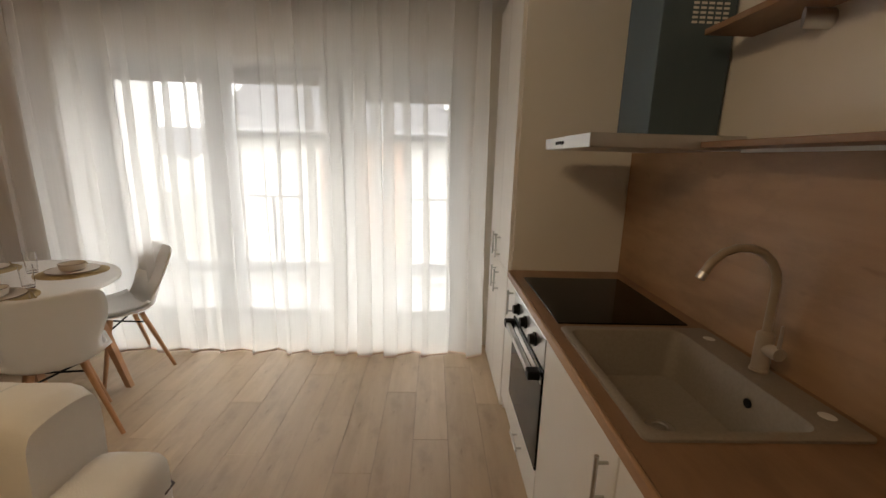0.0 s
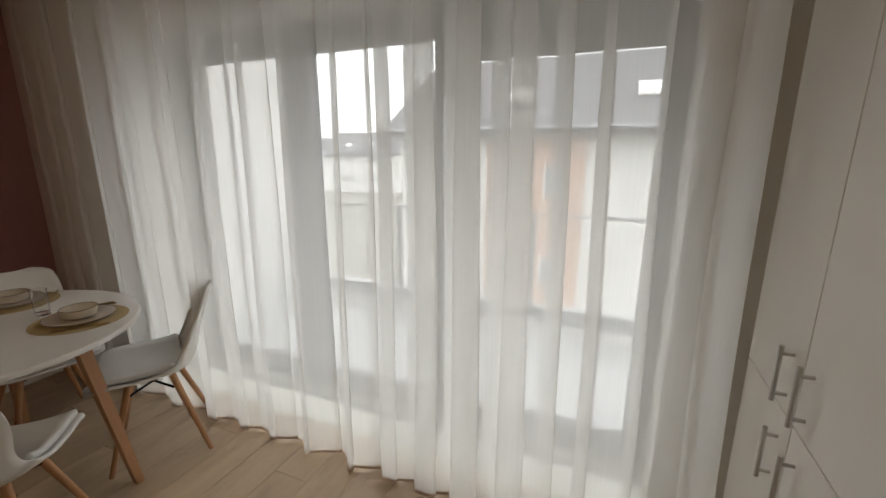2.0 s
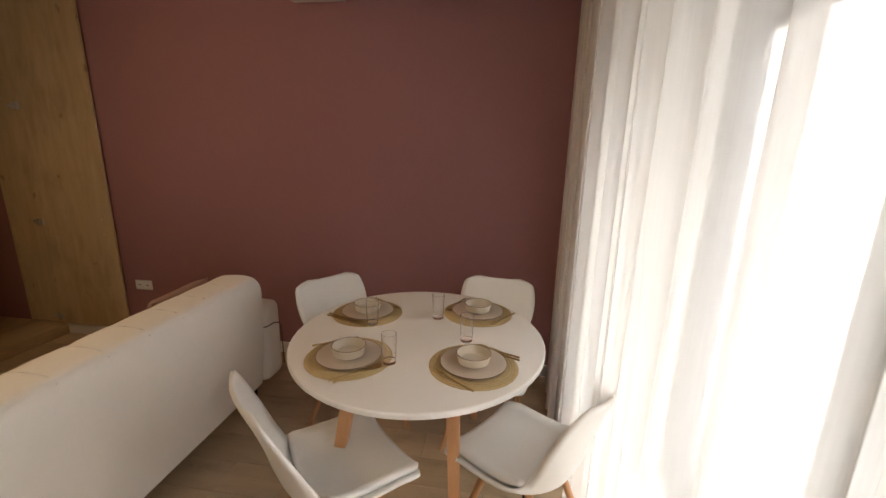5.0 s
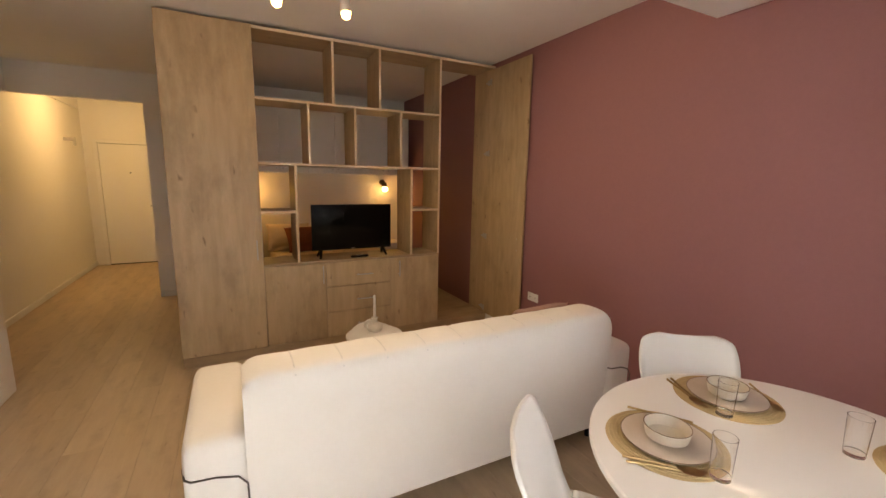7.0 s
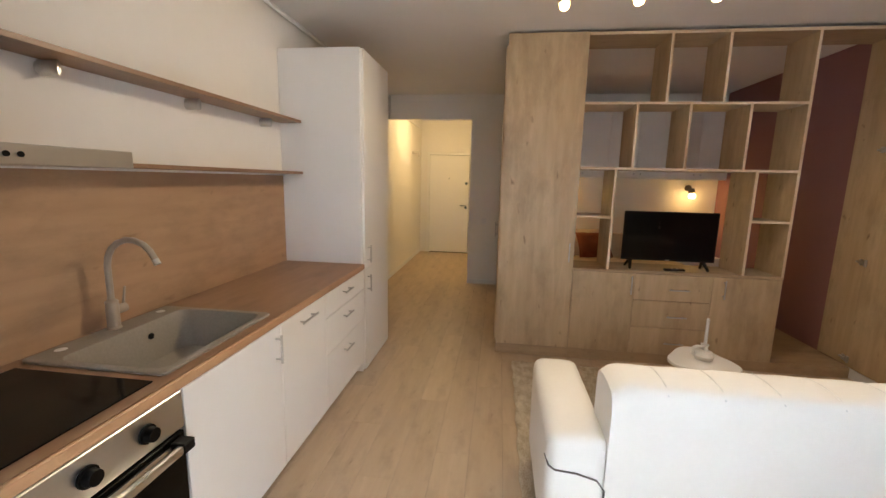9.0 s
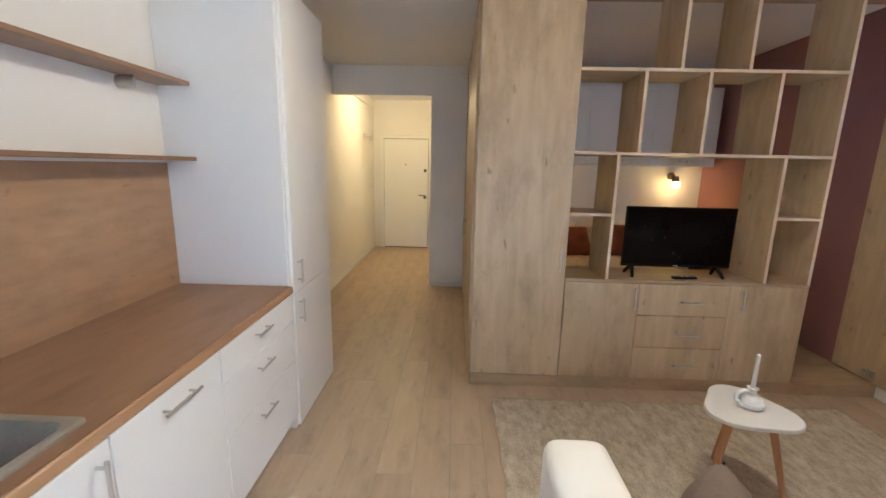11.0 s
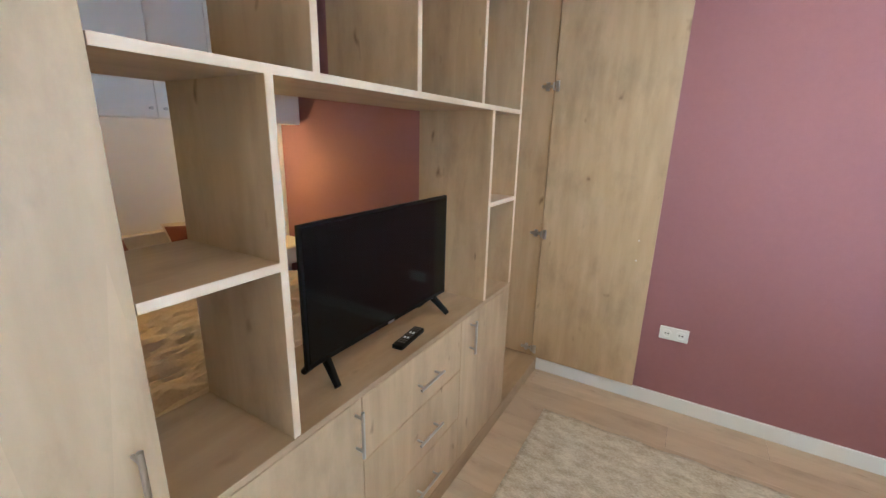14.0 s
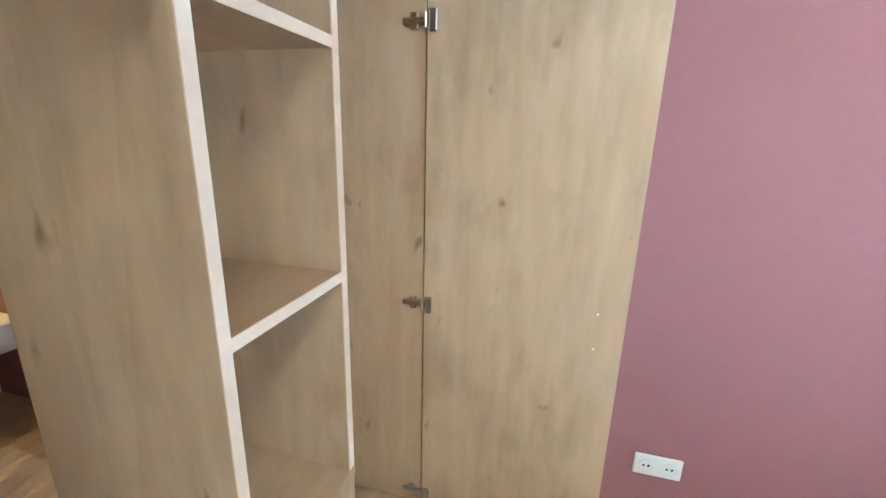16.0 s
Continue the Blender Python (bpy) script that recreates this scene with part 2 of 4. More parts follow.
BLANKET = material("beige_blanket", (0.78, 0.66, 0.47), 0.95, 0, (0.62, 0.49, 0.31), 14, 0.5, (1, 1, 1), 0.9, 60)
RUST = material("rust_velvet", (0.22, 0.055, 0.025), 0.8, 0, (0.14, 0.035, 0.018), 10, 0.5, (1, 1, 1), 0.3, 80)
LINEN = material("cream_linen", (0.72, 0.62, 0.48), 0.9, 0, (0.60, 0.50, 0.37), 25, 0.5, (1, 1, 1), 0.4, 120)
WAX = material("white_wax", (0.82, 0.80, 0.76), 0.5)
FRAME_GREY = material("grey_window_frame", (0.27, 0.28, 0.30), 0.45, 0, (0.24, 0.25, 0.27), 4, 0.3)
TILE = material("pale_balcony_tile", (0.36, 0.37, 0.38), 0.6, 0, (0.31, 0.32, 0.33), 5, 0.5)
FACADE_WHITE = material("white_render", (0.76, 0.755, 0.74), 0.9, 0, (0.70, 0.695, 0.68), 1.2, 0.5)
FACADE_RED = material("terracotta_render", (0.58, 0.39, 0.30), 0.9, 0, (0.51, 0.34, 0.26), 1.5, 0.5)
ROOF = material("grey_roof", (0.13, 0.135, 0.145), 0.75, 0, (0.10, 0.10, 0.11), 3, 0.5)
GREEN = material("winter_grass", (0.20, 0.20, 0.175), 0.95, 0, (0.12, 0.12, 0.10), 0.4, 0.6)
HILL = material("far_hill", (0.11, 0.13, 0.12), 0.95, 0, (0.09, 0.10, 0.10), 0.02, 0.6)
for m_ in (BLACK_GLASS, BLACK):
    m_.node_tree.nodes["Principled BSDF"].inputs["Specular IOR Level"].default_value = 0.13
CLEAR = glass("clear_glass")
SHEER = sheer("sheer_voile", 0.40, (0.93, 0.925, 0.91))
HEM = material("curtain_hem", (0.72, 0.58, 0.50), 0.8)
GLOW = glowing("warm_bulb", (1.0, 0.55, 0.16), 2.2)


# ---- mesh tools ----
class Shape:
    """Collects boxes, tubes, turned profiles and sheets into one mesh."""

    def __init__(self):
        self.bm = bmesh.new()

    def box(self, x0, x1, y0, y1, z0, z1, bev=0.0, seg=1):
        r = bmesh.ops.create_cube(self.bm, size=1.0)
        vs = r["verts"]
        for v in vs:
            v.co = ((x0 + x1) / 2 + v.co.x * (x1 - x0), (y0 + y1) / 2 + v.co.y * (y1 - y0), (z0 + z1) / 2 + v.co.z * (z1 - z0))
        if bev:
            es = list({e for v in vs for e in v.link_edges})
            bmesh.ops.bevel(self.bm, geom=es, offset=bev, segments=seg, profile=0.6, affect="EDGES")
        return self

    def rings(self, rows, closed=True, cap=True):
        """Joins rings of equal length into a skin."""
        made = [[self.bm.verts.new(p) for p in ring] for ring in rows]
        n = len(made[0])
        for a, b in zip(made, made[1:]):
            for i in range(n if closed else n - 1):
                j = (i + 1) % n
                self.bm.faces.new((a[i], a[j], b[j], b[i]))
        if cap and closed:
            self.bm.faces.new(made[0][::-1])
            self.bm.faces.new(made[-1])
        return self

    def tube(self, pts, r, n=8):
        pts = [Vector(p) for p in pts]
        rs = r if isinstance(r, (list, tuple)) else [r] * len(pts)
        rows, side = [], None
        for i, p in enumerate(pts):
            d = (pts[min(i + 1, len(pts) - 1)] - pts[max(i - 1, 0)]).normalized()
            if side is None:
                side = d.orthogonal().normalized()
            side = (side - d * side.dot(d)).normalized()
            up = d.cross(side)
            rows.append([p + (side * math.cos(6.28318 * k / n) + up * math.sin(6.28318 * k / n)) * rs[i] for k in range(n)])
        return self.rings(rows)

    def lathe(self, profile, cx=0.0, cy=0.0, n=28, cap=True):
        rows = [[(cx + r * math.cos(6.28318 * k / n), cy + r * math.sin(6.28318 * k / n), z) for k in range(n)] for r, z in profile]
        return self.rings(rows, True, cap)

    def sheet(self, nu, nv, fn):
        rows = [[fn(u / nu, v / nv) for u in range(nu + 1)] for v in range(nv + 1)]
        return self.rings(rows, False, False)

    def done(self, name, mat, parent=None, smooth=True, thick=0.0):
        bmesh.ops.recalc_face_normals(self.bm, faces=self.bm.faces)
        me = bpy.data.meshes.new(name)
        self.bm.to_mesh(me)
        self.bm.free()
        me.materials.append(mat)
        if smooth:
            for p in me.polygons:
                p.use_smooth = True
            me.set_sharp_from_angle(angle=radians(35))
        ob = new(name, me)
        if parent:
            ob.parent = parent
        if thick:
            md = ob.modifiers.new("thickness", "SOLIDIFY")
            md.thickness, md.offset = thick, 0
        return ob


def thing(name, label, category, x=0.0, y=0.0, z=0.0, rz=0.0, group=""):
    ob = new(name)
    ob.empty_display_size = 0.1
    ob.location, ob.rotation_euler = (x, y, z), (0, 0, radians(rz))
    return tagged(ob, label, category, group)


def structure(ob, label, category):
    return tagged(ob, label, category, "", "structure")


def one_box(name, mat, *dims, bev=0.0, parent=None):
    return Shape().box(*dims, bev=bev).done(name, mat, parent)


# ---- setting ----
RED_X, KIT_X, CEIL, SOUTH_Y, HALL_END = -2.955, 1.706, 2.785, -3.82, -6.40
structure(one_box("wall_west", RED, RED_X - 0.2, RED_X, SOUTH_Y - 0.2, 3.05, -0.05, CEIL), "terracotta red painted wall with fine woven texture", "wall")
structure(one_box("wall_east", WALL_WHITE, KIT_X, KIT_X + 0.2, HALL_END - 0.2, 3.05, -0.05, CEIL), "white painted kitchen and hall wall", "wall")
WIN_L, WIN_R, WIN_T, OUT_Y = -2.11, 0.83, 2.21, 3.48
wall = Shape()
wall.box(RED_X - 0.2, WIN_L, 3.05, OUT_Y, -0.05, CEIL).box(WIN_R, KIT_X + 0.2, 3.05, OUT_Y, -0.05, CEIL).box(WIN_L, WIN_R, 3.05, OUT_Y, WIN_T, CEIL)
structure(wall.done("wall_north", WALL_WHITE), "white wall round the wide balcony window", "wall")
wall = Shape()
wall.box(RED_X, 0.46, SOUTH_Y, -3.74, -0.05, CEIL).box(0.46, KIT_X, SOUTH_Y, -3.74, 2.44, CEIL)
structure(wall.done("wall_south", WALL_WHITE), "white wall with an opening to the hall", "wall")
structure(one_box("wall_hall_end", WALL_WHITE, 0.36, KIT_X, HALL_END - 0.2, HALL_END, -0.05, CEIL), "white wall at the hall's end", "wall")
structure(one_box("wall_hall_side", WALL_WHITE, 0.26, 0.46, HALL_END, SOUTH_Y, -0.05, CEIL), "white side wall of the hall", "wall")
structure(one_box("ceiling", CEIL_WHITE, RED_X - 0.2, KIT_X + 0.2, HALL_END - 0.2, OUT_Y, CEIL, CEIL + 0.2), "plain white painted ceiling", "ceiling")
structure(one_box("ceiling_beam", CEIL_WHITE, RED_X, KIT_X, 1.04, 1.39, 2.525, CEIL), "white plastered beam under the ceiling", "beam")
trim = Shape()
trim.box(RED_X, RED_X + 0.016, -1.235, 3.05, 0, 0.09, 0.003)
structure(trim.done("baseboard_west", TRIM), "white baseboard along the red wall", "baseboard")
trim = Shape().box(KIT_X - 0.014, KIT_X, HALL_END, -1.34, 0, 0.07, 0.003).box(0.02, 0.46, -3.74, -3.726, 0, 0.07, 0.003)
structure(trim.done("baseboard_hall", TRIM), "white baseboard in the hall", "baseboard")
pipe = Shape().tube([(1.67, 3.0, 2.755), (1.67, -3.72, 2.755)], 0.014).tube([(1.67, -3.70, 2.755), (1.67, -3.70, 2.44)], 0.014)
pipe.tube([(1.67, -3.85, 2.60), (1.67, -6.2, 2.60)], 0.014)
structure(pipe.done("heating_pipe", TRIM), "white painted pipe along the ceiling edge", "pipe")

# ---- window ----
win = new("window_1")
structure(win, "grey framed three-part balcony window behind sheer curtains", "window")
FR0, FR1 = 3.37, 3.45
SASHES = ((WIN_L + 0.13, -1.26), (-1.05, -0.28), (-0.07, WIN_R - 0.10))
fr = Shape()
fr.box(WIN_L, WIN_R, FR0, FR1, 0, 0.08, 0.004).box(WIN_L, WIN_R, FR0, FR1, 2.14, WIN_T, 0.004)
fr.box(WIN_L, WIN_L + 0.06, FR0, FR1, 0.08, 2.14, 0.004).box(WIN_R - 0.06, WIN_R, FR0, FR1, 0.08, 2.14, 0.004)
fr.box(-1.19, -1.12, FR0, FR1, 0.08, 2.14, 0.004).box(-0.21, -0.14, FR0, FR1, 0.08, 2.14, 0.004)
fr.done("frame", FRAME_GREY, win)
for (x0, x1), (s0, s1) in zip(SASHES, ((WIN_L + 0.062, -1.192), (-1.118, -0.212), (-0.138, WIN_R - 0.062))):
    sash = Shape().box(s0, x0, FR0 - 0.015, FR1 - 0.015, 0.082, 2.138, 0.006, 2).box(x1, s1, FR0 - 0.015, FR1 - 0.015, 0.082, 2.138, 0.006, 2)
    sash.box(x0, x1, FR0 - 0.013, FR1 - 0.017, 2.07, 2.138, 0.005).box(x0, x1, FR0 - 0.013, FR1 - 0.017, 0.082, 0.16, 0.005)
    sash.done("sash", FRAME_GREY, win)
    pane = one_box("pane", CLEAR, x0, x1, 3.405, 3.411, 0.16, 2.07, parent=win)
    pane.visible_shadow = False
tagged(one_box("threshold", TRIM, WIN_L, WIN_R, 3.30, FR0 - 0.02, 0.0, 0.03, bev=0.004, parent=win), "white threshold strip")
hd = Shape()
for k in range(5):
    hd.box(-0.14, WIN_R - 0.03, FR1 + 0.004, FR1 + 0.02, 1.965 + 0.046 * k, 2.009 + 0.046 * k, 0.004)
hd.done("shutter_slats", FRAME_GREY, win)
for x, z in ((-1.155, 1.05), (-0.175, 1.05)):
    wh = Shape().box(x - 0.015, x + 0.015, FR0 - 0.024, FR0 - 0.001, z - 0.05, z + 0.05, 0.004).tube([(x, FR0 - 0.02, z), (x, FR0 - 0.05, z), (x, FR0 - 0.052, z - 0.12)], 0.008)
    wh.done("window_handle", TRIM, win)

# ---- curtain ----
def fold(x):
    """Phase and size of the voile's folds at x, and the fine waves between them."""
    p = 26 * x + 2.2 * math.sin(2.3 * x + 0.5) + 1.1 * math.sin(5.1 * x)
    size = 0.050 + 0.016 * math.sin(1.9 * x + 1.0) + 0.012 * math.sin(7.3 * x)
    return p, size, 0.006 * math.sin(61 * x + 2.1 * math.sin(3.7 * x))


def voile(u, v, z0, z1):
    """Cloth hung in S-folds that lap over one another sideways."""
    x = -2.90 + 3.87 * u
    z = z0 + (z1 - z0) * v
    p, size, fine = fold(x)
    open_ = 0.62 + 0.38 * (1 - z / 2.74) ** 0.7
    lap = (0.058 + 0.022 * math.sin(3.3 * x + 1.0)) * open_
    drift = 0.012 * math.sin(2.1 * x + 1.4 * z) + 0.004 * math.sin(9 * x + 3 * z)
    return (x + lap * math.sin(2 * p + 0.6 + 0.5 * math.sin(0.9 * z + x)) + drift,
            2.84 + 0.06 * math.exp(-(x + 2.95) / 0.35) + size * open_ * math.sin(p) + fine, z)


curtain = thing("curtain", "sheer white floor-length voile curtain in loose folds", "curtain", 0, 0, 0)
Shape().sheet(1100, 14, lambda u, v: voile(u, v, 0.028, 2.74)).done("voile", SHEER, curtain)
Shape().sheet(1100, 1, lambda u, v: voile(u, v, 0.012, 0.0275)).done("hem", HEM, curtain)
rail = thing("curtain_rail", "slim white curtain rail fixed to the ceiling", "curtain rail", 0, 2.84, 2.745)
Shape().box(-2.95, 1.0, -0.02, 0.02, 0, 0.039, 0.003).done("track", TRIM, rail)

# ---- balcony and outside ----
structure(one_box("balcony_floor", TILE, -2.75, 2.6, OUT_Y, 4.95, -0.2, -0.02), "pale grey balcony floor slab", "balcony")
structure(one_box("balcony_side_wall", FACADE_WHITE, -2.85, -2.65, OUT_Y, 4.95, -0.2, 2.9), "white rendered wall at the balcony's end", "wall")
rl = thing("balcony_railing", "slim grey metal balcony railing with clear glass", "railing", 0, 4.85, -0.02)
sh = Shape().tube([(-2.64, 0, 1.05), (2.6, 0, 1.05)], 0.018)
for k in range(5):
    sh.box(-2.62 + k * 1.29, -2.585 + k * 1.29, -0.015, 0.015, 0.25, 1.05)
sh.done("rail_frame", FRAME_GREY, rl)
g = one_box("glass_panel", CLEAR, -2.64, 2.6, -0.036, -0.024, 0.28, 1.0, parent=rl)
g.visible_shadow = False
one_box("kerb_base", FACADE_WHITE, -2.64, 2.6, -0.04, 0.06, 0, 0.119, parent=rl)
one_box("kerb", FRAME_GREY, -2.64, 2.6, -0.05, 0.06, 0.12, 0.25, parent=rl)
structure(Shape().sheet(40, 40, lambda u, v: (-900 + 1800 * u, -700 + 1800 * v, -4.0)).done("ground", GREEN), "dull winter grass ground", "ground")
structure(Shape().sheet(80, 1, lambda u, v: (-900 + 1800 * u, 620 + 60 * v, -4 + (14 + 7 * math.sin(9 * u) + 3 * math.sin(31 * u)) * v)).done("backdrop_hills", HILL), "low hazy hills on the horizon", "hills")


def house(x, y, w, d, eave, ridge, mat, mat2):
    h = thing("house", "white rendered house with a grey tiled pitched roof", "house", x, y, -4.0)
    one_box("wall", mat, 0, w, 0, d, 0, eave, parent=h)
    if mat2:
        one_box("render_panel", mat2, 3.0, 5.9, -0.06, 0, 0.4, eave - 0.25, parent=h)
    r = Shape()
    a, b, c = (-0.5, -0.5, eave - 0.15), (-0.5, d + 0.5, eave - 0.15), (-0.5, d / 2, ridge)
    e, f, q = (w + 0.5, -0.5, eave - 0.15), (w + 0.5, d + 0.5, eave - 0.15), (w + 0.5, d / 2, ridge)
    low = [(p[0], p[1], p[2] - 0.18) for p in (a, b, c, e, f, q)]
    vs = [r.bm.verts.new(p) for p in (a, b, c, e, f, q, *low)]
    for idx in ((0, 3, 5, 2), (4, 1, 2, 5), (6, 8, 11, 9), (10, 11, 8, 7), (0, 2, 8, 6), (2, 1, 7, 8), (3, 9, 11, 5), (5, 11, 10, 4), (0, 6, 9, 3), (1, 4, 10, 7)):
        r.bm.faces.new([vs[i] for i in idx])
    r.done("roof", ROOF, h, False)
    gt = Shape().tube([(-0.55, -0.56, eave - 0.12), (w + 0.5, -0.56, eave - 0.12)], 0.07)
    gt.done("gutter", FRAME_GREY, h)
    for wx in (3.55, 4.75, 8.6, 9.9, 12.4):
        for wz in (1.5, 4.25):
            if wx + 1 < w and wz + 1.2 < eave:
                face = -0.061 if mat2 and wx < 5.5 else -0.001
                wf = Shape().box(wx, wx + 0.62, face - 0.03, face, wz, wz + 0.06).box(wx, wx + 0.62, face - 0.03, face, wz + 0.9, wz + 0.96)
                wf.box(wx, wx + 0.06, face - 0.03, face, wz + 0.06, wz + 0.9).box(wx + 0.56, wx + 0.62, face - 0.03, face, wz + 0.06, wz + 0.9)
                wo = wf.done("window", TRIM, h)
                one_box("glazing", FRAME_GREY, wx + 0.06, wx + 0.56, face - 0.012, face - 0.001, wz + 0.06, wz + 0.9, parent=wo)
    for x in (0.0, w - 0.2):
        gw = Shape()
        gw.rings([[(x, 0, eave - 0.3), (x, d, eave - 0.3), (x, d / 2, ridge - 0.35)], [(x + 0.2, 0, eave - 0.3), (x + 0.2, d, eave - 0.3), (x + 0.2, d / 2, ridge - 0.35)]])
        gw.done("gable", mat, h)
    rise = (ridge - eave + 0.15) / (d / 2 + 0.5)
    for k in range(2):
        sk = Shape().sheet(1, 1, lambda u, v: (3.3 + 3.8 * k + 0.8 * u, 1.0 + 0.8 * v, eave - 0.15 + rise * (1.5 + 0.8 * v) + 0.06))
        sk.done("skylight", TRIM, h, thick=0.06)
    return h


house(-6.2, 14.0, 17.0, 8.4, 6.35, 9.05, FACADE_WHITE, FACADE_RED)
house(-40, 52, 12, 9, 5.6, 8.6, FACADE_WHITE, None)
house(-58, 60, 11, 9, 5.2, 8.2, FACADE_RED, None)

# ---- hall ----
door = new("door_1")
structure(door, "white closed entrance door with steel handle", "door")
one_box("leaf", WHITE_LACQUER, 0.66, 1.50, HALL_END, HALL_END + 0.035, 0.015, 2.08, bev=0.004, parent=door)
fs = Shape().box(0.60, 0.655, HALL_END, HALL_END + 0.05, 0, 2.14, 0.003).box(1.505, 1.56, HALL_END, HALL_END + 0.05, 0, 2.14, 0.003)
fs.box(0.655, 1.505, HALL_END, HALL_END + 0.05, 2.085, 2.14, 0.003).done("frame", WHITE_LACQUER, door)
# black strips put in for the shade in the seams round the leaf
one_box("gap", BLACK, 0.655, 1.505, HALL_END, HALL_END + 0.02, 0.0, 0.014, parent=door)
one_box("gap", BLACK, 0.655, 1.505, HALL_END + 0.001, HALL_END + 0.048, 2.081, 2.0845, parent=door)
one_box("gap", BLACK, 0.6555, 0.6595, HALL_END + 0.001, HALL_END + 0.048, 0.015, 2.08, parent=door)
hs = Shape().lathe([(0.001, 0), (0.028, 0), (0.028, 0.012), (0.001, 0.012)], 0, 0, 20)
for v in hs.bm.verts:
    v.co = (0.72 + v.co.x, HALL_END + 0.036 + v.co.z, 0.99 + v.co.y)
hs.tube([(0.72, HALL_END + 0.04, 1.03), (0.72, HALL_END + 0.085, 1.03), (0.84, HALL_END + 0.085, 1.03)], 0.009)
hs.tube([(0.72, HALL_END + 0.036, 1.50), (0.72, HALL_END + 0.05, 1.50)], 0.03, 16)
hs.tube([(1.09, HALL_END + 0.036, 1.60), (1.09, HALL_END + 0.042, 1.60)], 0.012, 12).done("handle", DARK_STEEL, door)
hl = thing("hall_ceiling_lamp", "small flush round ceiling lamp in the hall, lit", "ceiling lamp", 1.0, -4.7, 2.74)
hg = Shape().lathe([(0.001, 0.0), (0.055, 0.0), (0.06, 0.02)], n=24, cap=False).done("lens", GLOW, hl)
hg.visible_shadow = False
Shape().lathe([(0.061, 0.0), (0.075, 0.002), (0.078, 0.044)], n=24, cap=False).done("ring", TRIM, hl)
cb = thing("wall_bracket", "small grey metal bracket on the hall wall", "bracket", 1.706, -5.5, 2.05)
Shape().box(-0.14, 0, -0.02, 0.02, 0, 0.05, 0.006).box(-0.14, -0.11, -0.02, 0.02, -0.07, 0.0, 0.004).done("arm", STEEL, cb)
sw = thing("light_switch", "white plastic light switch on the wall", "switch", 0.237, -3.739, 0.966)
Shape().box(-0.04, 0.04, 0, 0.011, -0.04, 0.04, 0.004).done("plate", TRIM, sw)
Shape().box(-0.028, 0.028, 0.0115, 0.016, -0.028, 0.028, 0.002).done("rocker", TRIM, sw)


def bar_handle(parent, p, q, out, r=0.006):
    """A bar pull between p and q standing off its front by out."""
    p, q, o = Vector(p), Vector(q), Vector(out)
    s = Shape().tube([p + o, q + o], r, 10)
    d = (q - p) * 0.14
    s.tube([p + d, p + d + o], r * 0.8).tube([q - d, q - d + o], r * 0.8)
    return tagged(s.done("handle", STEEL, parent), "brushed steel bar handle")


# ---- kitchen ----
FX = 1.07   # fronts of the base units
tall = thing("tall_cabinet", "tall white cabinet beside the worktop, two doors", "cabinet", 0, 0, 0)
one_box("body", WHITE_LACQUER, FX, KIT_X - 0.002, -1.31, -0.60, 0.0, 2.50, bev=0.002, parent=tall)
for z0, z1, hz in ((0.01, 0.848, (0.66, 0.80)), (0.852, 2.495, (0.90, 1.04))):
    d = one_box("door", WHITE_LACQUER, FX - 0.02, FX - 0.001, -1.305, -0.625, z0, z1, bev=0.0015, parent=tall)
    bar_handle(d, (FX - 0.02, -0.685, hz[0]), (FX - 0.02, -0.685, hz[1]), (-0.03, 0, 0))
tall2 = thing("tall_cabinet", "tall white cabinet next to the curtain, four doors", "cabinet", 0, 0, 0)
one_box("body", WHITE_LACQUER, FX, KIT_X - 0.002, 2.152, 2.93, 0.0, 2.50, bev=0.002, parent=tall2)
for y0, y1, hy in ((2.17, 2.538, 2.485), (2.542, 2.925, 2.605)):
    for z0, z1, hz in ((0.01, 0.868, (0.66, 0.815)), (0.872, 2.495, (0.895, 1.05))):
        d = one_box("door", WHITE_LACQUER, FX - 0.02, FX - 0.001, y0, y1, z0, z1, bev=0.0015, parent=tall2)
        bar_handle(d, (FX - 0.02, hy, hz[0]), (FX - 0.02, hy, hz[1]), (-0.03, 0, 0))


def base_unit(label, y0, y1):
    u = thing("base_cabinet", label, "cabinet", 0, 0, 0)
    one_box("body", WHITE_LACQUER, FX, KIT_X - 0.002, y0, y1, 0.10, 0.66, parent=u)
    one_box("plinth", WHITE_LACQUER, FX + 0.05, FX + 0.066, y0, y1, 0.0, 0.10, parent=u)
    return u


u = base_unit("white base cabinet with one door under the sink", 0.665, 1.30)
d = one_box("door", WHITE_LACQUER, FX - 0.02, FX - 0.001, 0.668, 1.297, 0.10, 0.855, bev=0.0015, parent=u)
bar_handle(d, (FX - 0.02, 0.715, 0.68), (FX - 0.02, 0.715, 0.82), (-0.03, 0, 0))
u = base_unit("white base cabinet with a full front", 0.14, 0.66)
d = one_box("door", WHITE_LACQUER, FX - 0.02, FX - 0.001, 0.143, 0.662, 0.10, 0.855, bev=0.0015, parent=u)
bar_handle(d, (FX - 0.02, 0.31, 0.80), (FX - 0.02, 0.49, 0.80), (-0.03, 0, 0))
u = base_unit("white base cabinet with three drawers", -0.598, 0.138)
for z0, z1, hz in ((0.10, 0.46, 0.385), (0.464, 0.70, 0.63), (0.704, 0.855, 0.80)):
    d = one_box("drawer", WHITE_LACQUER, FX - 0.02, FX - 0.001, -0.596, 0.136, z0, z1, bev=0.0015, parent=u)
    bar_handle(d, (FX - 0.02, -0.27, hz), (FX - 0.02, -0.13, hz), (-0.03, 0, 0))
u = base_unit("narrow white base cabinet beside the oven", 1.92, 2.15)
d = one_box("door", WHITE_LACQUER, FX - 0.02, FX - 0.001, 1.922, 2.148, 0.10, 0.855, bev=0.0015, parent=u)
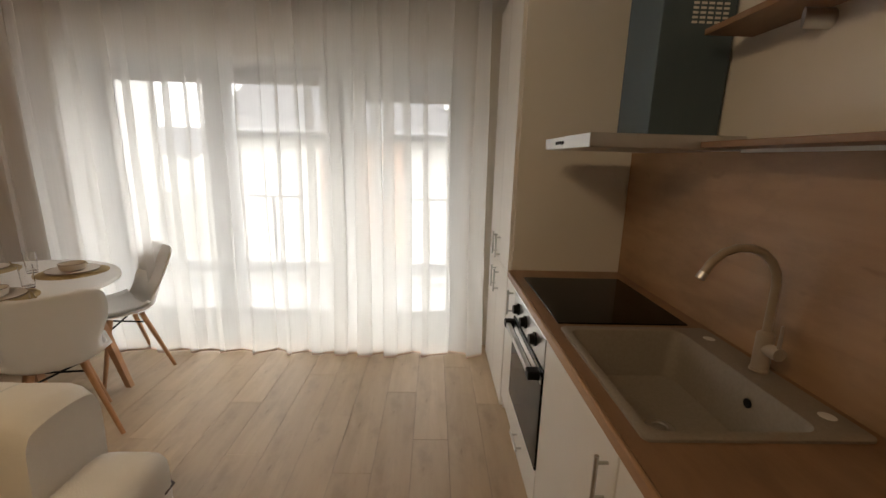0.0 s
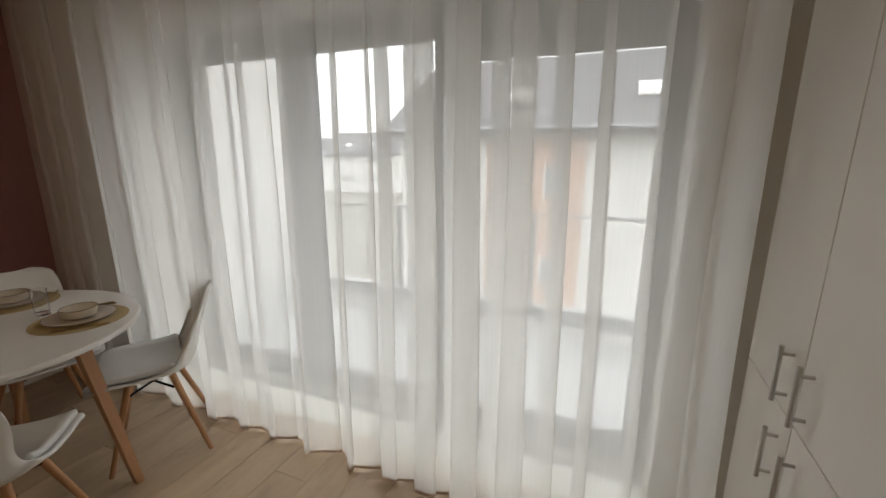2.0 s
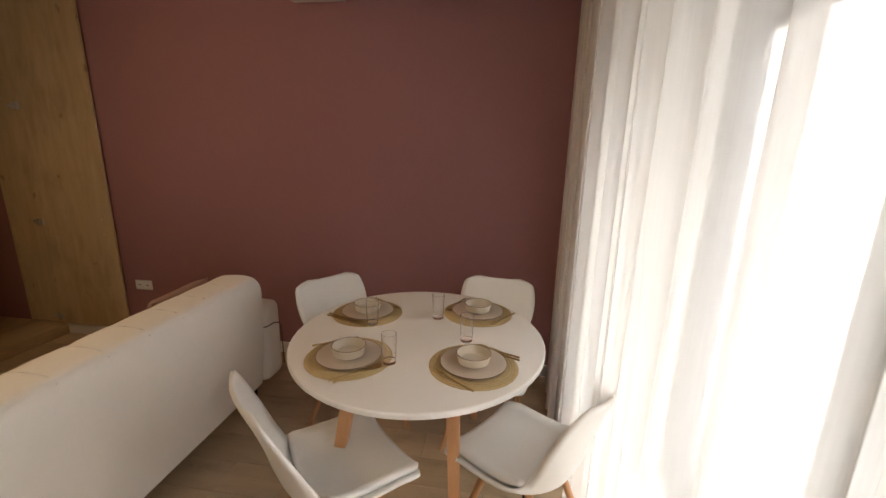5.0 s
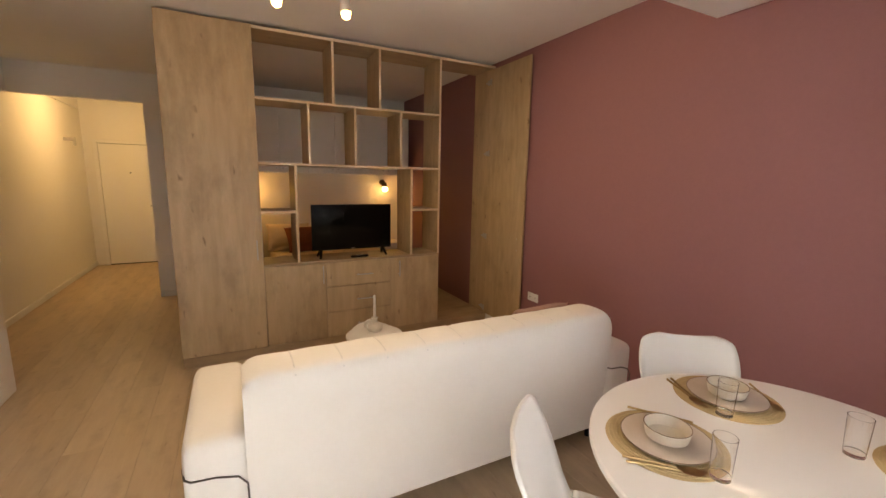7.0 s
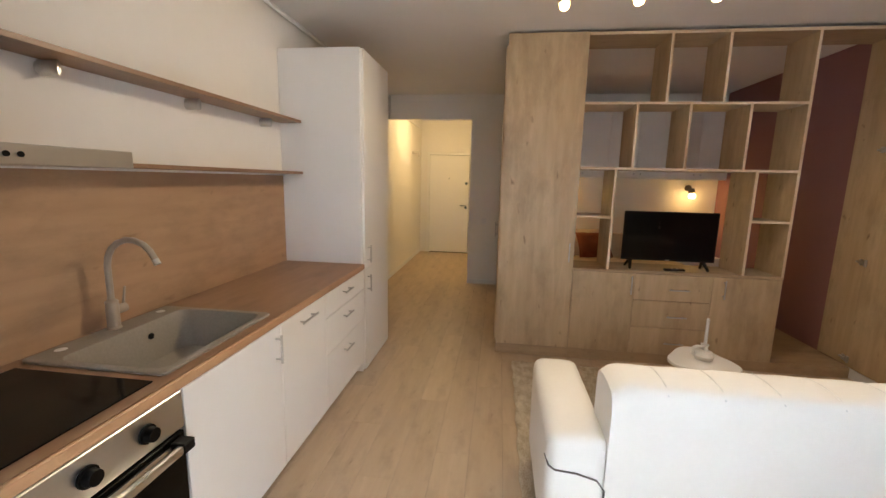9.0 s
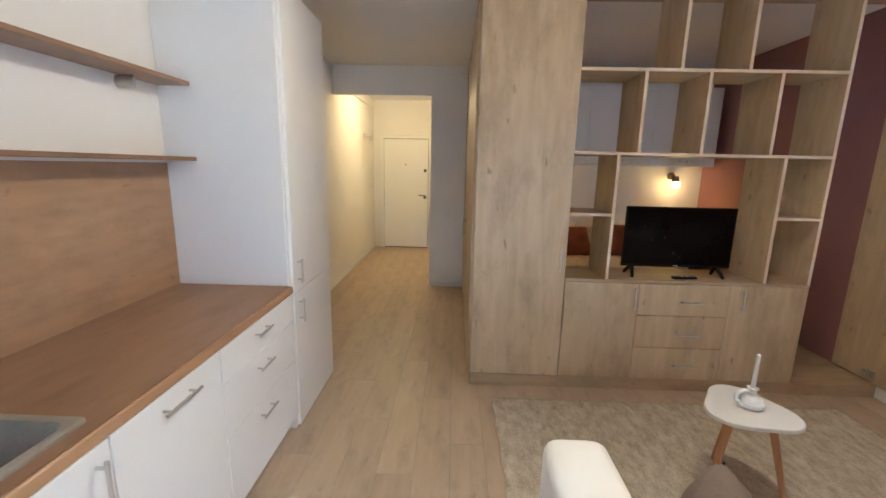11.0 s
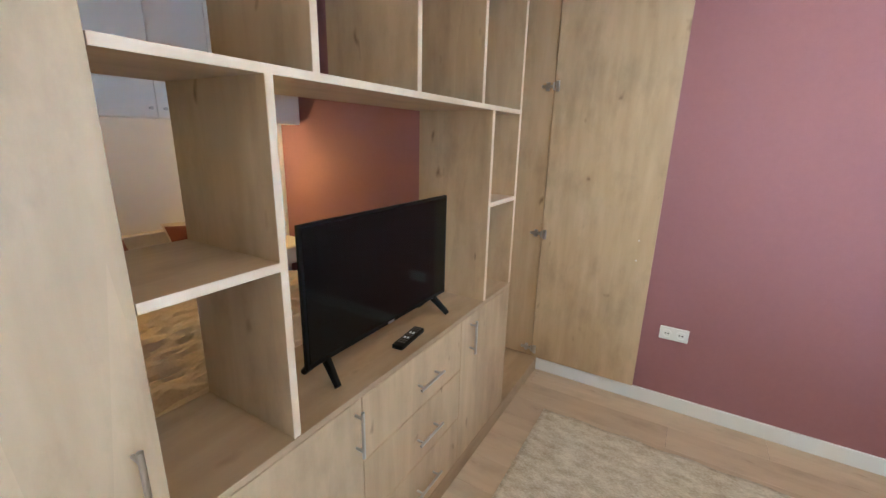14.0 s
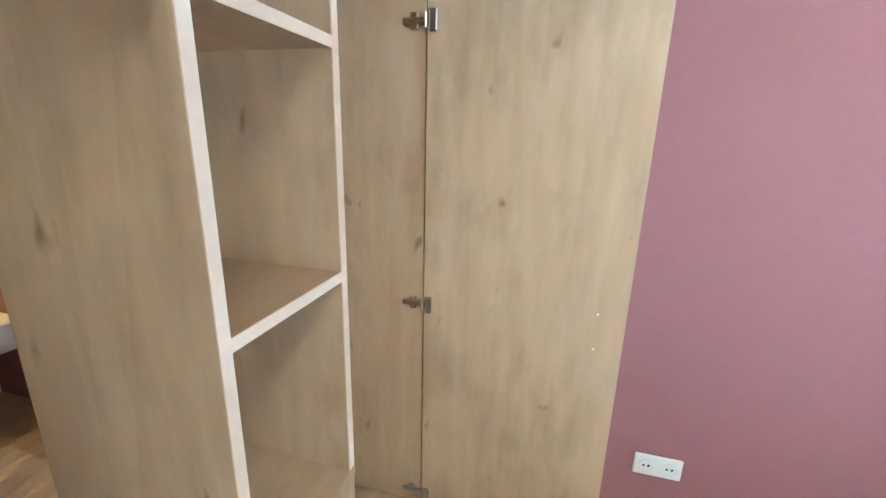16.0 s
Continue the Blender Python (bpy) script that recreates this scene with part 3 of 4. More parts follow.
bar_handle(d, (FX - 0.02, 1.965, 0.70), (FX - 0.02, 1.965, 0.84), (-0.03, 0, 0))

oven = thing("oven", "built-in steel oven with black glass door", "oven", 0, 0, 0)
one_box("body", BLACK, FX, KIT_X - 0.05, 1.305, 1.915, 0.255, 0.66, parent=oven)
one_box("control_panel", STEEL, FX - 0.022, FX, 1.305, 1.915, 0.725, 0.855, bev=0.003, parent=oven)
one_box("door", BLACK_GLASS, FX - 0.024, FX - 0.001, 1.31, 1.91, 0.262, 0.715, bev=0.003, parent=oven)
one_box("door_band", STEEL, FX - 0.027, FX - 0.0245, 1.31, 1.91, 0.66, 0.69, parent=oven)
hb = Shape().box(FX - 0.072, FX - 0.05, 1.33, 1.89, 0.672, 0.70, 0.005, 2)
hb.done("handle", STEEL, oven)
for y in (1.35, 1.87):
    one_box("handle_mount", BLACK, FX - 0.076, FX - 0.024, y - 0.025, y + 0.025, 0.668, 0.705, bev=0.004, parent=oven)
for y in (1.452, 1.636, 1.80):
    kn = Shape().tube([(FX - 0.022, y, 0.79), (FX - 0.03, y, 0.79), (FX - 0.031, y, 0.79), (FX - 0.052, y, 0.79)], [0.03, 0.03, 0.024, 0.021], 20)
    kn.done("knob", BLACK, oven)
u = thing("base_cabinet", "white base cabinet with a low drawer under the oven", "cabinet", 0, 0, 0)
one_box("front", WHITE_LACQUER, FX - 0.02, FX - 0.001, 1.303, 1.917, 0.10, 0.25, bev=0.0015, parent=u)
one_box("body", WHITE_LACQUER, FX, KIT_X - 0.002, 1.305, 1.915, 0.0, 0.25, parent=u)
bar_handle(u, (FX - 0.02, 1.54, 0.175), (FX - 0.02, 1.68, 0.175), (-0.03, 0, 0))

# worktop, cut out for the sink
SX0, SX1, SY0, SY1 = 1.10, 1.662, 0.66, 1.312
top = thing("worktop", "brown oak-look kitchen worktop with a lighter front edge", "worktop", 0, 0, 0)
w = Shape().box(1.058, KIT_X - 0.002, -0.598, SY0 + 0.02, 0.86, 0.90).box(1.058, KIT_X - 0.002, SY1 - 0.02, 2.15, 0.86, 0.90)
w.box(1.058, SX0 + 0.02, SY0 + 0.02, SY1 - 0.02, 0.86, 0.90).box(SX1 - 0.02, KIT_X - 0.002, SY0 + 0.02, SY1 - 0.02, 0.86, 0.90)
w.done("slab", COUNTER, top)
one_box("front_edge", COUNTER_EDGE, 1.045, 1.058, -0.598, 2.15, 0.86, 0.899, bev=0.004, parent=top)
sp = thing("splashback", "brown oak-look splashback panel behind the worktop", "splashback", 0, 0, 0)
one_box("panel", SPLASH, KIT_X - 0.012, KIT_X - 0.002, -0.598, 2.15, 0.9005, 1.58, parent=sp)

sink = thing("sink", "beige composite sink set into the worktop", "sink", 0, 0, 0.9005)


def rrect(x0, x1, y0, y1, r, z, n=5):
    pts = []
    for cx, cy, a in ((x1 - r, y1 - r, 0), (x0 + r, y1 - r, 90), (x0 + r, y0 + r, 180), (x1 - r, y0 + r, 270)):
        for k in range(n + 1):
            t = radians(a + 90 * k / n)
            pts.append((cx + r * math.cos(t), cy + r * math.sin(t), z))
    return pts


bs = Shape()
bs.rings([rrect(SX0, SX1, SY0, SY1, 0.02, 0.0), rrect(SX0, SX1, SY0, SY1, 0.02, 0.008), rrect(SX0 + 0.006, SX1 - 0.006, SY0 + 0.006, SY1 - 0.006, 0.02, 0.012),
          rrect(SX0 + 0.028, SX1 - 0.115, SY0 + 0.028, SY1 - 0.028, 0.04, 0.010), rrect(SX0 + 0.033, SX1 - 0.12, SY0 + 0.033, SY1 - 0.033, 0.04, 0.002),
          rrect(SX0 + 0.055, SX1 - 0.14, SY0 + 0.055, SY1 - 0.055, 0.05, -0.165), rrect(SX0 + 0.09, SX1 - 0.175, SY0 + 0.09, SY1 - 0.09, 0.05, -0.185)], True, False)
bs.bm.verts.ensure_lookup_table()
bs.bm.faces.new(list(bs.bm.verts)[-24:])
bs.done("basin", GRANITE, sink)
Shape().lathe([(0.001, -0.180), (0.02, -0.181), (0.024, -0.177), (0.04, -0.178), (0.044, -0.184)], 1.33, 0.97).done("drain", STEEL, sink)
of = Shape().tube([(SX1 - 0.131, 0.90, -0.05), (SX1 - 0.127, 0.90, -0.05)], 0.014, 14)
of.done("overflow", BLACK, sink)
for y in (0.75, 1.21):
    Shape().lathe([(0.001, 0.0125), (0.018, 0.0125), (0.020, 0.0115)], 1.615, y, 16).done("tap_hole_cap", TRIM, sink)
tap = thing("kitchen_tap", "beige swan-neck kitchen tap with a side lever", "tap", 1.622, 0.985, 0.912)
pts = [(0, 0, 0.05), (0, 0, 0.27)] + [(-0.115 + 0.115 * math.cos(a), 0, 0.27 + 0.115 * math.sin(a)) for a in [0.35 * k for k in range(1, 9)]]
ex = pts[-1]
Shape().lathe([(0.027, 0), (0.027, 0.006), (0.024, 0.01), (0.024, 0.12), (0.014, 0.128), (0.012, 0.13)]).done("base", TAP_MAT, tap)
Shape().tube(pts, 0.0125, 12).done("spout", TAP_MAT, tap)
dv = (Vector(pts[-1]) - Vector(pts[-2])).normalized()
Shape().tube([Vector(ex), Vector(ex) + dv * 0.022], 0.0135, 12).done("nozzle", STEEL, tap)
Shape().tube([(0, 0.0, 0.075), (-0.0, -0.06, 0.078)], 0.02, 14).tube([(-0.0, -0.052, 0.085), (-0.008, -0.06, 0.17)], [0.006, 0.004]).done("lever", TAP_MAT, tap)

hob = thing("hob", "black glass ceramic hob set in the worktop", "hob", 0, 0, 0.9005)
one_box("glass", BLACK_GLASS, 1.105, 1.625, 1.352, 1.985, 0, 0.006, bev=0.002, parent=hob)

hood = thing("cooker_hood", "steel chimney cooker hood with a flat canopy", "cooker hood", 0, 0, 0)
one_box("canopy", STEEL, 1.142, KIT_X - 0.013, 1.305, 1.885, 1.578, 1.628, bev=0.002, parent=hood)
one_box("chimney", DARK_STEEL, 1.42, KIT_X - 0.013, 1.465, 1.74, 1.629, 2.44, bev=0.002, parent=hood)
vent = Shape()
for r in range(6):
    for c in range(5):
        vent.box(1.53 + 0.028 * c, 1.55 + 0.028 * c, 1.4625, 1.464, 2.03 + 0.016 * r, 2.038 + 0.016 * r)
tagged(vent.done("vent_slots", TRIM, hood), kind="stuff")
for k in range(4):
    Shape().tube([(1.142, 1.70 - 0.03 * k, 1.603), (1.138, 1.70 - 0.03 * k, 1.603)], 0.007, 10).done("button", BLACK, hood)

for z, y1, label in ((1.585, 1.302, "long brown oak wall shelf above the splashback"), (1.965, 1.375, "long brown oak wall shelf above the worktop")):
    sf = thing("wall_shelf", label, "shelf", 0, 0, z, group="kitchen wall shelves")
    one_box("board", COUNTER, 1.53, KIT_X - 0.002, -0.598, y1, 0, 0.02, bev=0.0015, parent=sf)
    if z > 1.7:
        for y in (1.08, 0.36, -0.34):
            b = Shape().rings([[(KIT_X - 0.002 - dpt, y + r * math.cos(a), -0.03 + 0.028 * math.sin(a)) for a in [0.5236 * k for k in range(12)]]
                               for dpt, r in ((0, 0.022), (0.03, 0.020), (0.07, 0.013), (0.08, 0.007))])
            tagged(b.done("bracket", STEEL, sf), "brushed steel shelf bracket")
strip = thing("light_strip", "thin white strip under the kitchen shelf", "strip", 0, 0, 1.5805)
one_box("strip_profile", TRIM, KIT_X - 0.03, KIT_X - 0.013, -0.598, 1.30, -0.008, 0.004, parent=strip)

# ---- storage wall ----
FY = -1.20
BACK = -1.57
wd = thing("wardrobe", "tall oak-look wardrobe reaching the ceiling", "wardrobe", 0, 0, 0)
one_box("body", OAK, -0.645, -0.002, -3.735, FY - 0.02, 0.0, 2.765, parent=wd)
d = one_box("door", OAK, -0.643, 0.0, FY - 0.019, FY, 0.09, 2.762, bev=0.0012, parent=wd)
bar_handle(d, (-0.60, FY, 0.885), (-0.60, FY, 1.05), (0, 0.032, 0), 0.0055)
one_box("plinth", OAK_FLAT, -0.645, 0.0, FY - 0.019, FY + 0.001, 0, 0.087, parent=wd)
for y0, y1, hy in ((-2.46, -1.30, -2.40), (-3.70, -2.465, -2.52)):
    d = one_box("door", OAK, -0.0015, 0.016, y0, y1, 0.09, 2.70, bev=0.001, parent=wd)
    bar_handle(d, (0.016, hy, 0.92), (0.016, hy, 1.08), (0.032, 0, 0), 0.0055)

su = thing("shelving_unit", "open oak-look room divider with cubbies over drawers and doors", "shelving unit", 0, 0, 0)
T = 0.02


def board(x0, x1, z0, z1, parent=su, mat=OAK):
    b = one_box("shelf_board", mat, x0, x1, BACK, FY - 0.0025, z0, z1, parent=parent)
    e = one_box("edge_band", EDGE, x0, x1, FY - 0.002, FY, z0, z1, parent=b)
    return b


ROWS = ((2.222, 2.735), (1.70, 2.202))
board(-2.955, -0.645, 2.735, 2.758, mat=OAK_FLAT)
board(-2.31, -0.645, 2.203, 2.222, mat=OAK_FLAT)
board(-2.31, -0.645, 1.681, 1.70, mat=OAK_FLAT)
board(-2.33, -2.31, 0.832, 2.735)
for x in (-1.275, -1.70):
    board(x - T / 2, x + T / 2, 2.222, 2.735)
for x in (-1.06, -1.465, -1.91):
    board(x - T / 2, x + T / 2, 1.70, 2.203)
for x in (-0.935, -2.018):
    board(x - T / 2, x + T / 2, 0.832, 1.681)
board(-0.925, -0.645, 1.272, 1.292, mat=OAK_FLAT)
board(-2.31, -2.028, 1.272, 1.292, mat=OAK_FLAT)
one_box("base_top", OAK_FLAT, -2.33, -0.647, BACK, FY + 0.002, 0.81, 0.8315, bev=0.001, parent=su)
one_box("base_body", OAK, -2.33, -0.647, BACK, FY - 0.021, 0.10, 0.809, parent=su)
for x0, x1, hx in ((-1.168, -0.650, -1.14), (-2.328, -1.80, -1.905 + 0.02)):
    d = one_box("door", OAK, x0, x1, FY - 0.0195, FY, 0.09, 0.806, bev=0.0012, parent=su)
    bar_handle(d, (hx, FY, 0.625), (hx, FY, 0.785), (0, 0.03, 0), 0.0055)
for z0, z1, hz in ((0.09, 0.330, 0.20), (0.334, 0.573, 0.44), (0.577, 0.806, 0.68)):
    d = one_box("drawer", OAK, -1.797, -1.171, FY - 0.0195, FY, z0, z1, bev=0.0012, parent=su)
    bar_handle(d, (-1.61, FY, hz), (-1.45, FY, hz), (0, 0.03, 0), 0.0055)
pf = structure(one_box("platform", OAK_FLAT, RED_X, -0.646, -3.735, FY - 0.022, 0.0, 0.088), "low oak-look platform under the sleeping area", "platform")
structure(one_box("platform_front", OAK_FLAT, RED_X, -0.646, FY - 0.0215, FY + 0.001, 0.0, 0.0885), "oak-look front board of the platform", "platform")

pn = thing("folding_door", "open oak-look folding door flat against the red wall", "door", 0, 0, 0)
one_box("fixed_leaf", OAK, RED_X + 0.002, RED_X + 0.020, -1.56, -1.238, 0.10, 2.735, bev=0.001, parent=pn)
one_box("leaf", OAK, RED_X + 0.017, RED_X + 0.035, -1.230, -0.575, 0.10, 2.72, bev=0.001, parent=pn)
for z in (2.60, 1.872, 0.978, 0.16):
    h1 = Shape().box(RED_X + 0.035, RED_X + 0.045, -1.224, -1.20, z - 0.03, z + 0.03, 0.003).box(RED_X + 0.020, RED_X + 0.034, -1.285, -1.262, z - 0.024, z + 0.024, 0.003)
    h1.box(RED_X + 0.022, RED_X + 0.040, -1.31, -1.232, z - 0.008, z + 0.008, 0.003).tube([(RED_X + 0.04, -1.234, z - 0.02), (RED_X + 0.04, -1.234, z + 0.02)], 0.006)
    tagged(h1.done("hinge", STEEL, pn), "nickel concealed hinge")
for z in (1.02, 0.90):
    Shape().tube([(RED_X + 0.035, -0.66, z), (RED_X + 0.037, -0.66, z)], 0.004, 8).done("screw_cap", TRIM, pn)
so = thing("wall_socket", "white double wall socket on the red wall", "socket", RED_X, -0.405, 0.488)
Shape().box(0.0005, 0.011, -0.075, 0.075, -0.04, 0.04, 0.004).done("plate", TRIM, so)
for y in (-0.036, 0.036):
    k = Shape().lathe([(0.024, 0.0), (0.024, 0.004), (0.020, 0.004), (0.019, -0.0015), (0.001, -0.0015)], 0, 0, 20)
    for v in k.bm.verts:
        v.co = (0.0115 + v.co.z, y + v.co.x, v.co.y)
    k.done("well", TRIM, so)
    pb = Shape()
    for q in (-0.008, 0.008):
        pb.tube([(0.0095, y + q, 0), (0.0125, y + q, 0)], 0.0042, 8)
    pb.done("pin_holes", BLACK, so)

tv = thing("television", "black flat-screen television on two splayed feet", "television", -1.455, -1.335, 0.8315)
one_box("casing", BLACK, -0.385, 0.385, 0.008, 0.022, 0.075, 0.505, bev=0.003, parent=tv)
one_box("rear_housing", BLACK, -0.30, 0.30, -0.035, 0.0075, 0.085, 0.36, bev=0.012, parent=tv)
one_box("screen", BLACK_GLASS, -0.374, 0.374, 0.0222, 0.0245, 0.094, 0.496, bev=0.001, parent=tv)
for x in (-0.30, 0.30):
    f = Shape().tube([(x, 0.0, 0.085), (x - 0.02 if x < 0 else x + 0.02, 0.075, 0.010)], [0.016, 0.011], 10)
    f.tube([(x, 0.0, 0.085), (x - 0.02 if x < 0 else x + 0.02, -0.075, 0.010)], [0.016, 0.011], 10)
    f.done("foot", BLACK, tv)
tagged(one_box("badge", STEEL, -0.018, 0.018, 0.0248, 0.0256, 0.080, 0.088, parent=tv), "small plain grey badge")
rm = thing("remote_control", "black remote control lying on the unit", "remote", -1.505, -1.268, 0.8315, 6)
Shape().box(-0.085, 0.085, -0.022, 0.022, 0.0005, 0.018, 0.006, 2).done("body", BLACK, rm)
bt = Shape()
for i in range(9):
    for j in range(3):
        bt.box(-0.07 + i * 0.015, -0.062 + i * 0.015, -0.014 + j * 0.011, -0.007 + j * 0.011, 0.018, 0.0195)
tagged(bt.done("buttons", PIPING, rm), kind="stuff")

for x_, y_ in ((-0.030, -0.010), (-0.030, 0.003), (0.012, -0.010), (0.012, 0.003)):
    one_box("pale_key", TRIM, x_, x_ + 0.012, y_, y_ + 0.008, 0.0182, 0.0205, bev=0.001, parent=rm)

# ---- sleeping corner ----
uc = thing("wall_cabinet", "white wall cabinets above the bed", "cabinet", 0, 0, 1.64)
one_box("body", WHITE_LACQUER, -2.90, -0.66, -3.738, -3.44, 0, 0.89, parent=uc)
for k in range(6):
    x0 = -2.898 + k * 0.373
    d = one_box("door", WHITE_LACQUER, x0, x0 + 0.370, -3.4395, -3.421, 0.002, 0.888, bev=0.0015, parent=uc)
    kx = x0 + (0.33 if k % 2 == 0 else 0.04)
    Shape().tube([(kx, -3.421, 0.06), (kx, -3.395, 0.06)], [0.006, 0.011], 10).done("knob", STEEL, d)
bed = thing("bed", "low made bed with a rumpled beige blanket", "bed", -1.62, -2.70, 0.088)
one_box("base", WHITE_LACQUER, -0.75, 0.75, -0.98, 0.95, 0.0, 0.25, bev=0.01, parent=bed)
Shape().box(-0.74, 0.74, -0.97, 0.95, 0.2505, 0.45, 0.05, 3).done("mattress", LINEN, bed)


def rumple(u, v):
    x, y = -0.78 + 1.56 * u, -0.60 + 1.58 * v
    e = min(u, 1 - u, 1 - v)
    z = 0.475 - 0.28 * max(0.0, 1 - e / 0.05) ** 2
    return (x, y, z + 0.026 * noise.noise((x * 6, y * 11, 1)) + 0.022 * noise.noise((x * 9 + 1.5 * noise.noise((x * 5, y * 5, 2)), y * 34, 5)))


Shape().sheet(110, 110, rumple).done("blanket", BLANKET, bed, thick=0.012)
one_box("headboard", LINEN, -0.75, 0.75, -1.03, -0.985, 0.0, 0.78, bev=0.012, parent=bed)


def pillow(label, mat, x, y, z, w, h, tilt, rz=0):
    p = thing("pillow", label, "pillow", x, y, z, rz, "pillows on the bed")
    cushion = Shape()
    for side in (-1, 1):
        def skin(u, v):
            a, b = 2 * u - 1, 2 * v - 1
            t = side * 0.085 * ((1 - a ** 4) * (1 - b ** 4)) ** 0.5 * (1 + 0.18 * noise.noise((a * 2.2 + x, b * 2.2, side)))
            px, pz = a * w / 2 * (1 - 0.07 * (1 - b * b)), h / 2 + b * h / 2 * (1 - 0.07 * (1 - a * a))
            return (px, t * math.cos(tilt) - pz * math.sin(tilt), t * math.sin(tilt) + pz * math.cos(tilt))
        cushion.sheet(20, 20, skin)
    bmesh.ops.remove_doubles(cushion.bm, verts=cushion.bm.verts, dist=0.0005)
    cushion.done("cushion", mat, p)
    return p


pillow("cream linen pillow against the headboard", LINEN, -1.13, -3.42, 0.56, 0.58, 0.42, 0.5)
pillow("cream linen pillow against the headboard", LINEN, -2.08, -3.42, 0.56, 0.60, 0.42, 0.5)
pillow("rust-brown velvet cushion on the bed", RUST, -1.32, -3.24, 0.57, 0.46, 0.42, 0.75, 6)
pillow("rust-brown velvet cushion on the bed", RUST, -1.95, -3.26, 0.57, 0.46, 0.42, 0.55, -8)
ns = thing("nightstand", "small white wall-mounted bedside drawer", "nightstand", -2.67, -3.55, 0.46)
one_box("body", WHITE_LACQUER, -0.27, 0.27, -0.18, 0.18, 0, 0.15, bev=0.003, parent=ns)
one_box("drawer", WHITE_LACQUER, -0.265, 0.265, 0.1805, 0.197, 0.004, 0.146, bev=0.002, parent=ns)
def wall_lamp(x):
    lamp = thing("wall_lamp", "small black wall spotlight with a glowing bulb", "wall lamp", x, -3.738, 1.475, 0, "bedside lamps")
    Shape().tube([(0, 0.001, 0.05), (0, 0.02, 0.05)], 0.045, 20).tube([(0, 0.02, 0.05), (0, 0.12, 0.03)], 0.010).done("base", PIPING, lamp)
    Shape().tube([(0, 0.115, 0.045), (0, 0.118, 0.04), (0, 0.135, -0.012), (0, 0.137, -0.022)], [0.012, 0.036, 0.04, 0.04], 20).done("socket", PIPING, lamp)
    globe = Shape().tube([(0, 0.138, -0.0225), (0, 0.15, -0.05), (0, 0.16, -0.08), (0, 0.163, -0.09)], [0.034, 0.046, 0.038, 0.012], 18).done("bulb", GLOW, lamp)
    globe.visible_shadow = False


for bx in BED_LAMPS:
    wall_lamp(bx)

# ---- ceiling track ----
tr = thing("ceiling_spotlights", "white ceiling bar with three lit spotlights", "ceiling lamp", 0, 0, 0)
Shape().box(-1.28, -0.22, -0.37, -0.33, 2.762, 2.784, 0.004).done("bar", TRIM, tr)
for sx, sy in SPOTS:
    Shape().tube([(sx, -0.35, 2.762), (sx, -0.35, 2.73)], 0.008).tube([(sx, -0.35, 2.74), (sx, sy, 2.71), (sx, sy + 0.02, 2.64)], [0.02, 0.034, 0.036], 18).done("spot", TRIM, tr)
    bo = Shape().tube([(sx, sy + 0.02, 2.639), (sx, sy + 0.025, 2.615), (sx, sy + 0.028, 2.60)], [0.030, 0.028, 0.008], 16).done("bulb", GLOW, tr)
    bo.visible_shadow = False

# ---- dining place ----
TCX, TCY = -1.875, 2.10
table = thing("dining_table", "white oval dining table on splayed wooden legs", "table", TCX, TCY, 0)


def oval(rx, ry, z, n=64):
    return [(rx * math.cos(6.28318 * k / n), ry * math.sin(6.28318 * k / n), z) for k in range(n)]


RX, RY = 0.597, 0.577
Shape().rings([oval(RX - 0.008, RY - 0.008, 0.746), oval(RX, RY, 0.751), oval(RX, RY, 0.767), oval(RX - 0.005, RY - 0.005, 0.772)]).done("top", TABLE_WHITE, table)
for sx in (-1, 1):
    for sy in (-1, 1):
        a, b = Vector((sx * 0.33, sy * 0.20, 0.7455)), Vector((sx * 0.50, sy * 0.27 - 0.02, 0.0))
        rows = []
        for p, q in ((b, 0.017), (a, 0.026)):
            rows.append([(p.x + dx * q, p.y + dy * q, p.z) for dx, dy in ((-1, -1), (1, -1), (1, 1), (-1, 1))])
        Shape().rings(rows).done("leg", BEECH, table)
one_box("apron", BEECH, -0.36, 0.36, -0.02, 0.02, 0.70, 0.7455, parent=table)


def lerp_curve(pts, t):
    """Smooth curve through points at t in 0..1."""
    n = len(pts) - 1
    i = min(int(t * n), n - 1)
    f = t * n - i
    p = [Vector(pts[max(0, min(n, i + k))]) for k in (-1, 0, 1, 2)]
    return 0.5 * ((2 * p[1]) + (p[2] - p[0]) * f + (2 * p[0] - 5 * p[1] + 4 * p[2] - p[3]) * f * f + (3 * p[1] - p[0] - 3 * p[2] + p[3]) * f ** 3)


SHELL = [(0.245, 0.425), (0.17, 0.440), (0.05, 0.428), (-0.08, 0.425), (-0.165, 0.455), (-0.205, 0.545), (-0.235, 0.66), (-0.275, 0.785), (-0.305, 0.86)]


def shell(u, v, grow=1.0, lift=0.0):
    c = lerp_curve(SHELL, v)
    d = lerp_curve(SHELL, min(1, v + 0.02)) - lerp_curve(SHELL, max(0, v - 0.02))
    nrm = Vector((d.y, -d.x)).normalized()
    half = 0.235 - 0.055 * math.exp(-((v - 0.60) / 0.16) ** 2) - 0.045 * max(0, (v - 0.75) / 0.25) ** 1.5
    if v < 0.10:
        half *= 0.86 + 0.14 * (v / 0.10) ** 0.5
    if v > 0.93:
        half *= 1 - 0.35 * ((v - 0.93) / 0.07) ** 2
    w = 2 * u - 1
    curl = 0.055 * abs(w) ** 2.6 * (0.35 + math.exp(-((v - 0.5) / 0.30) ** 2))
    return (w * half * grow, c.x + nrm.x * (curl + lift), c.y + nrm.y * (curl + lift))


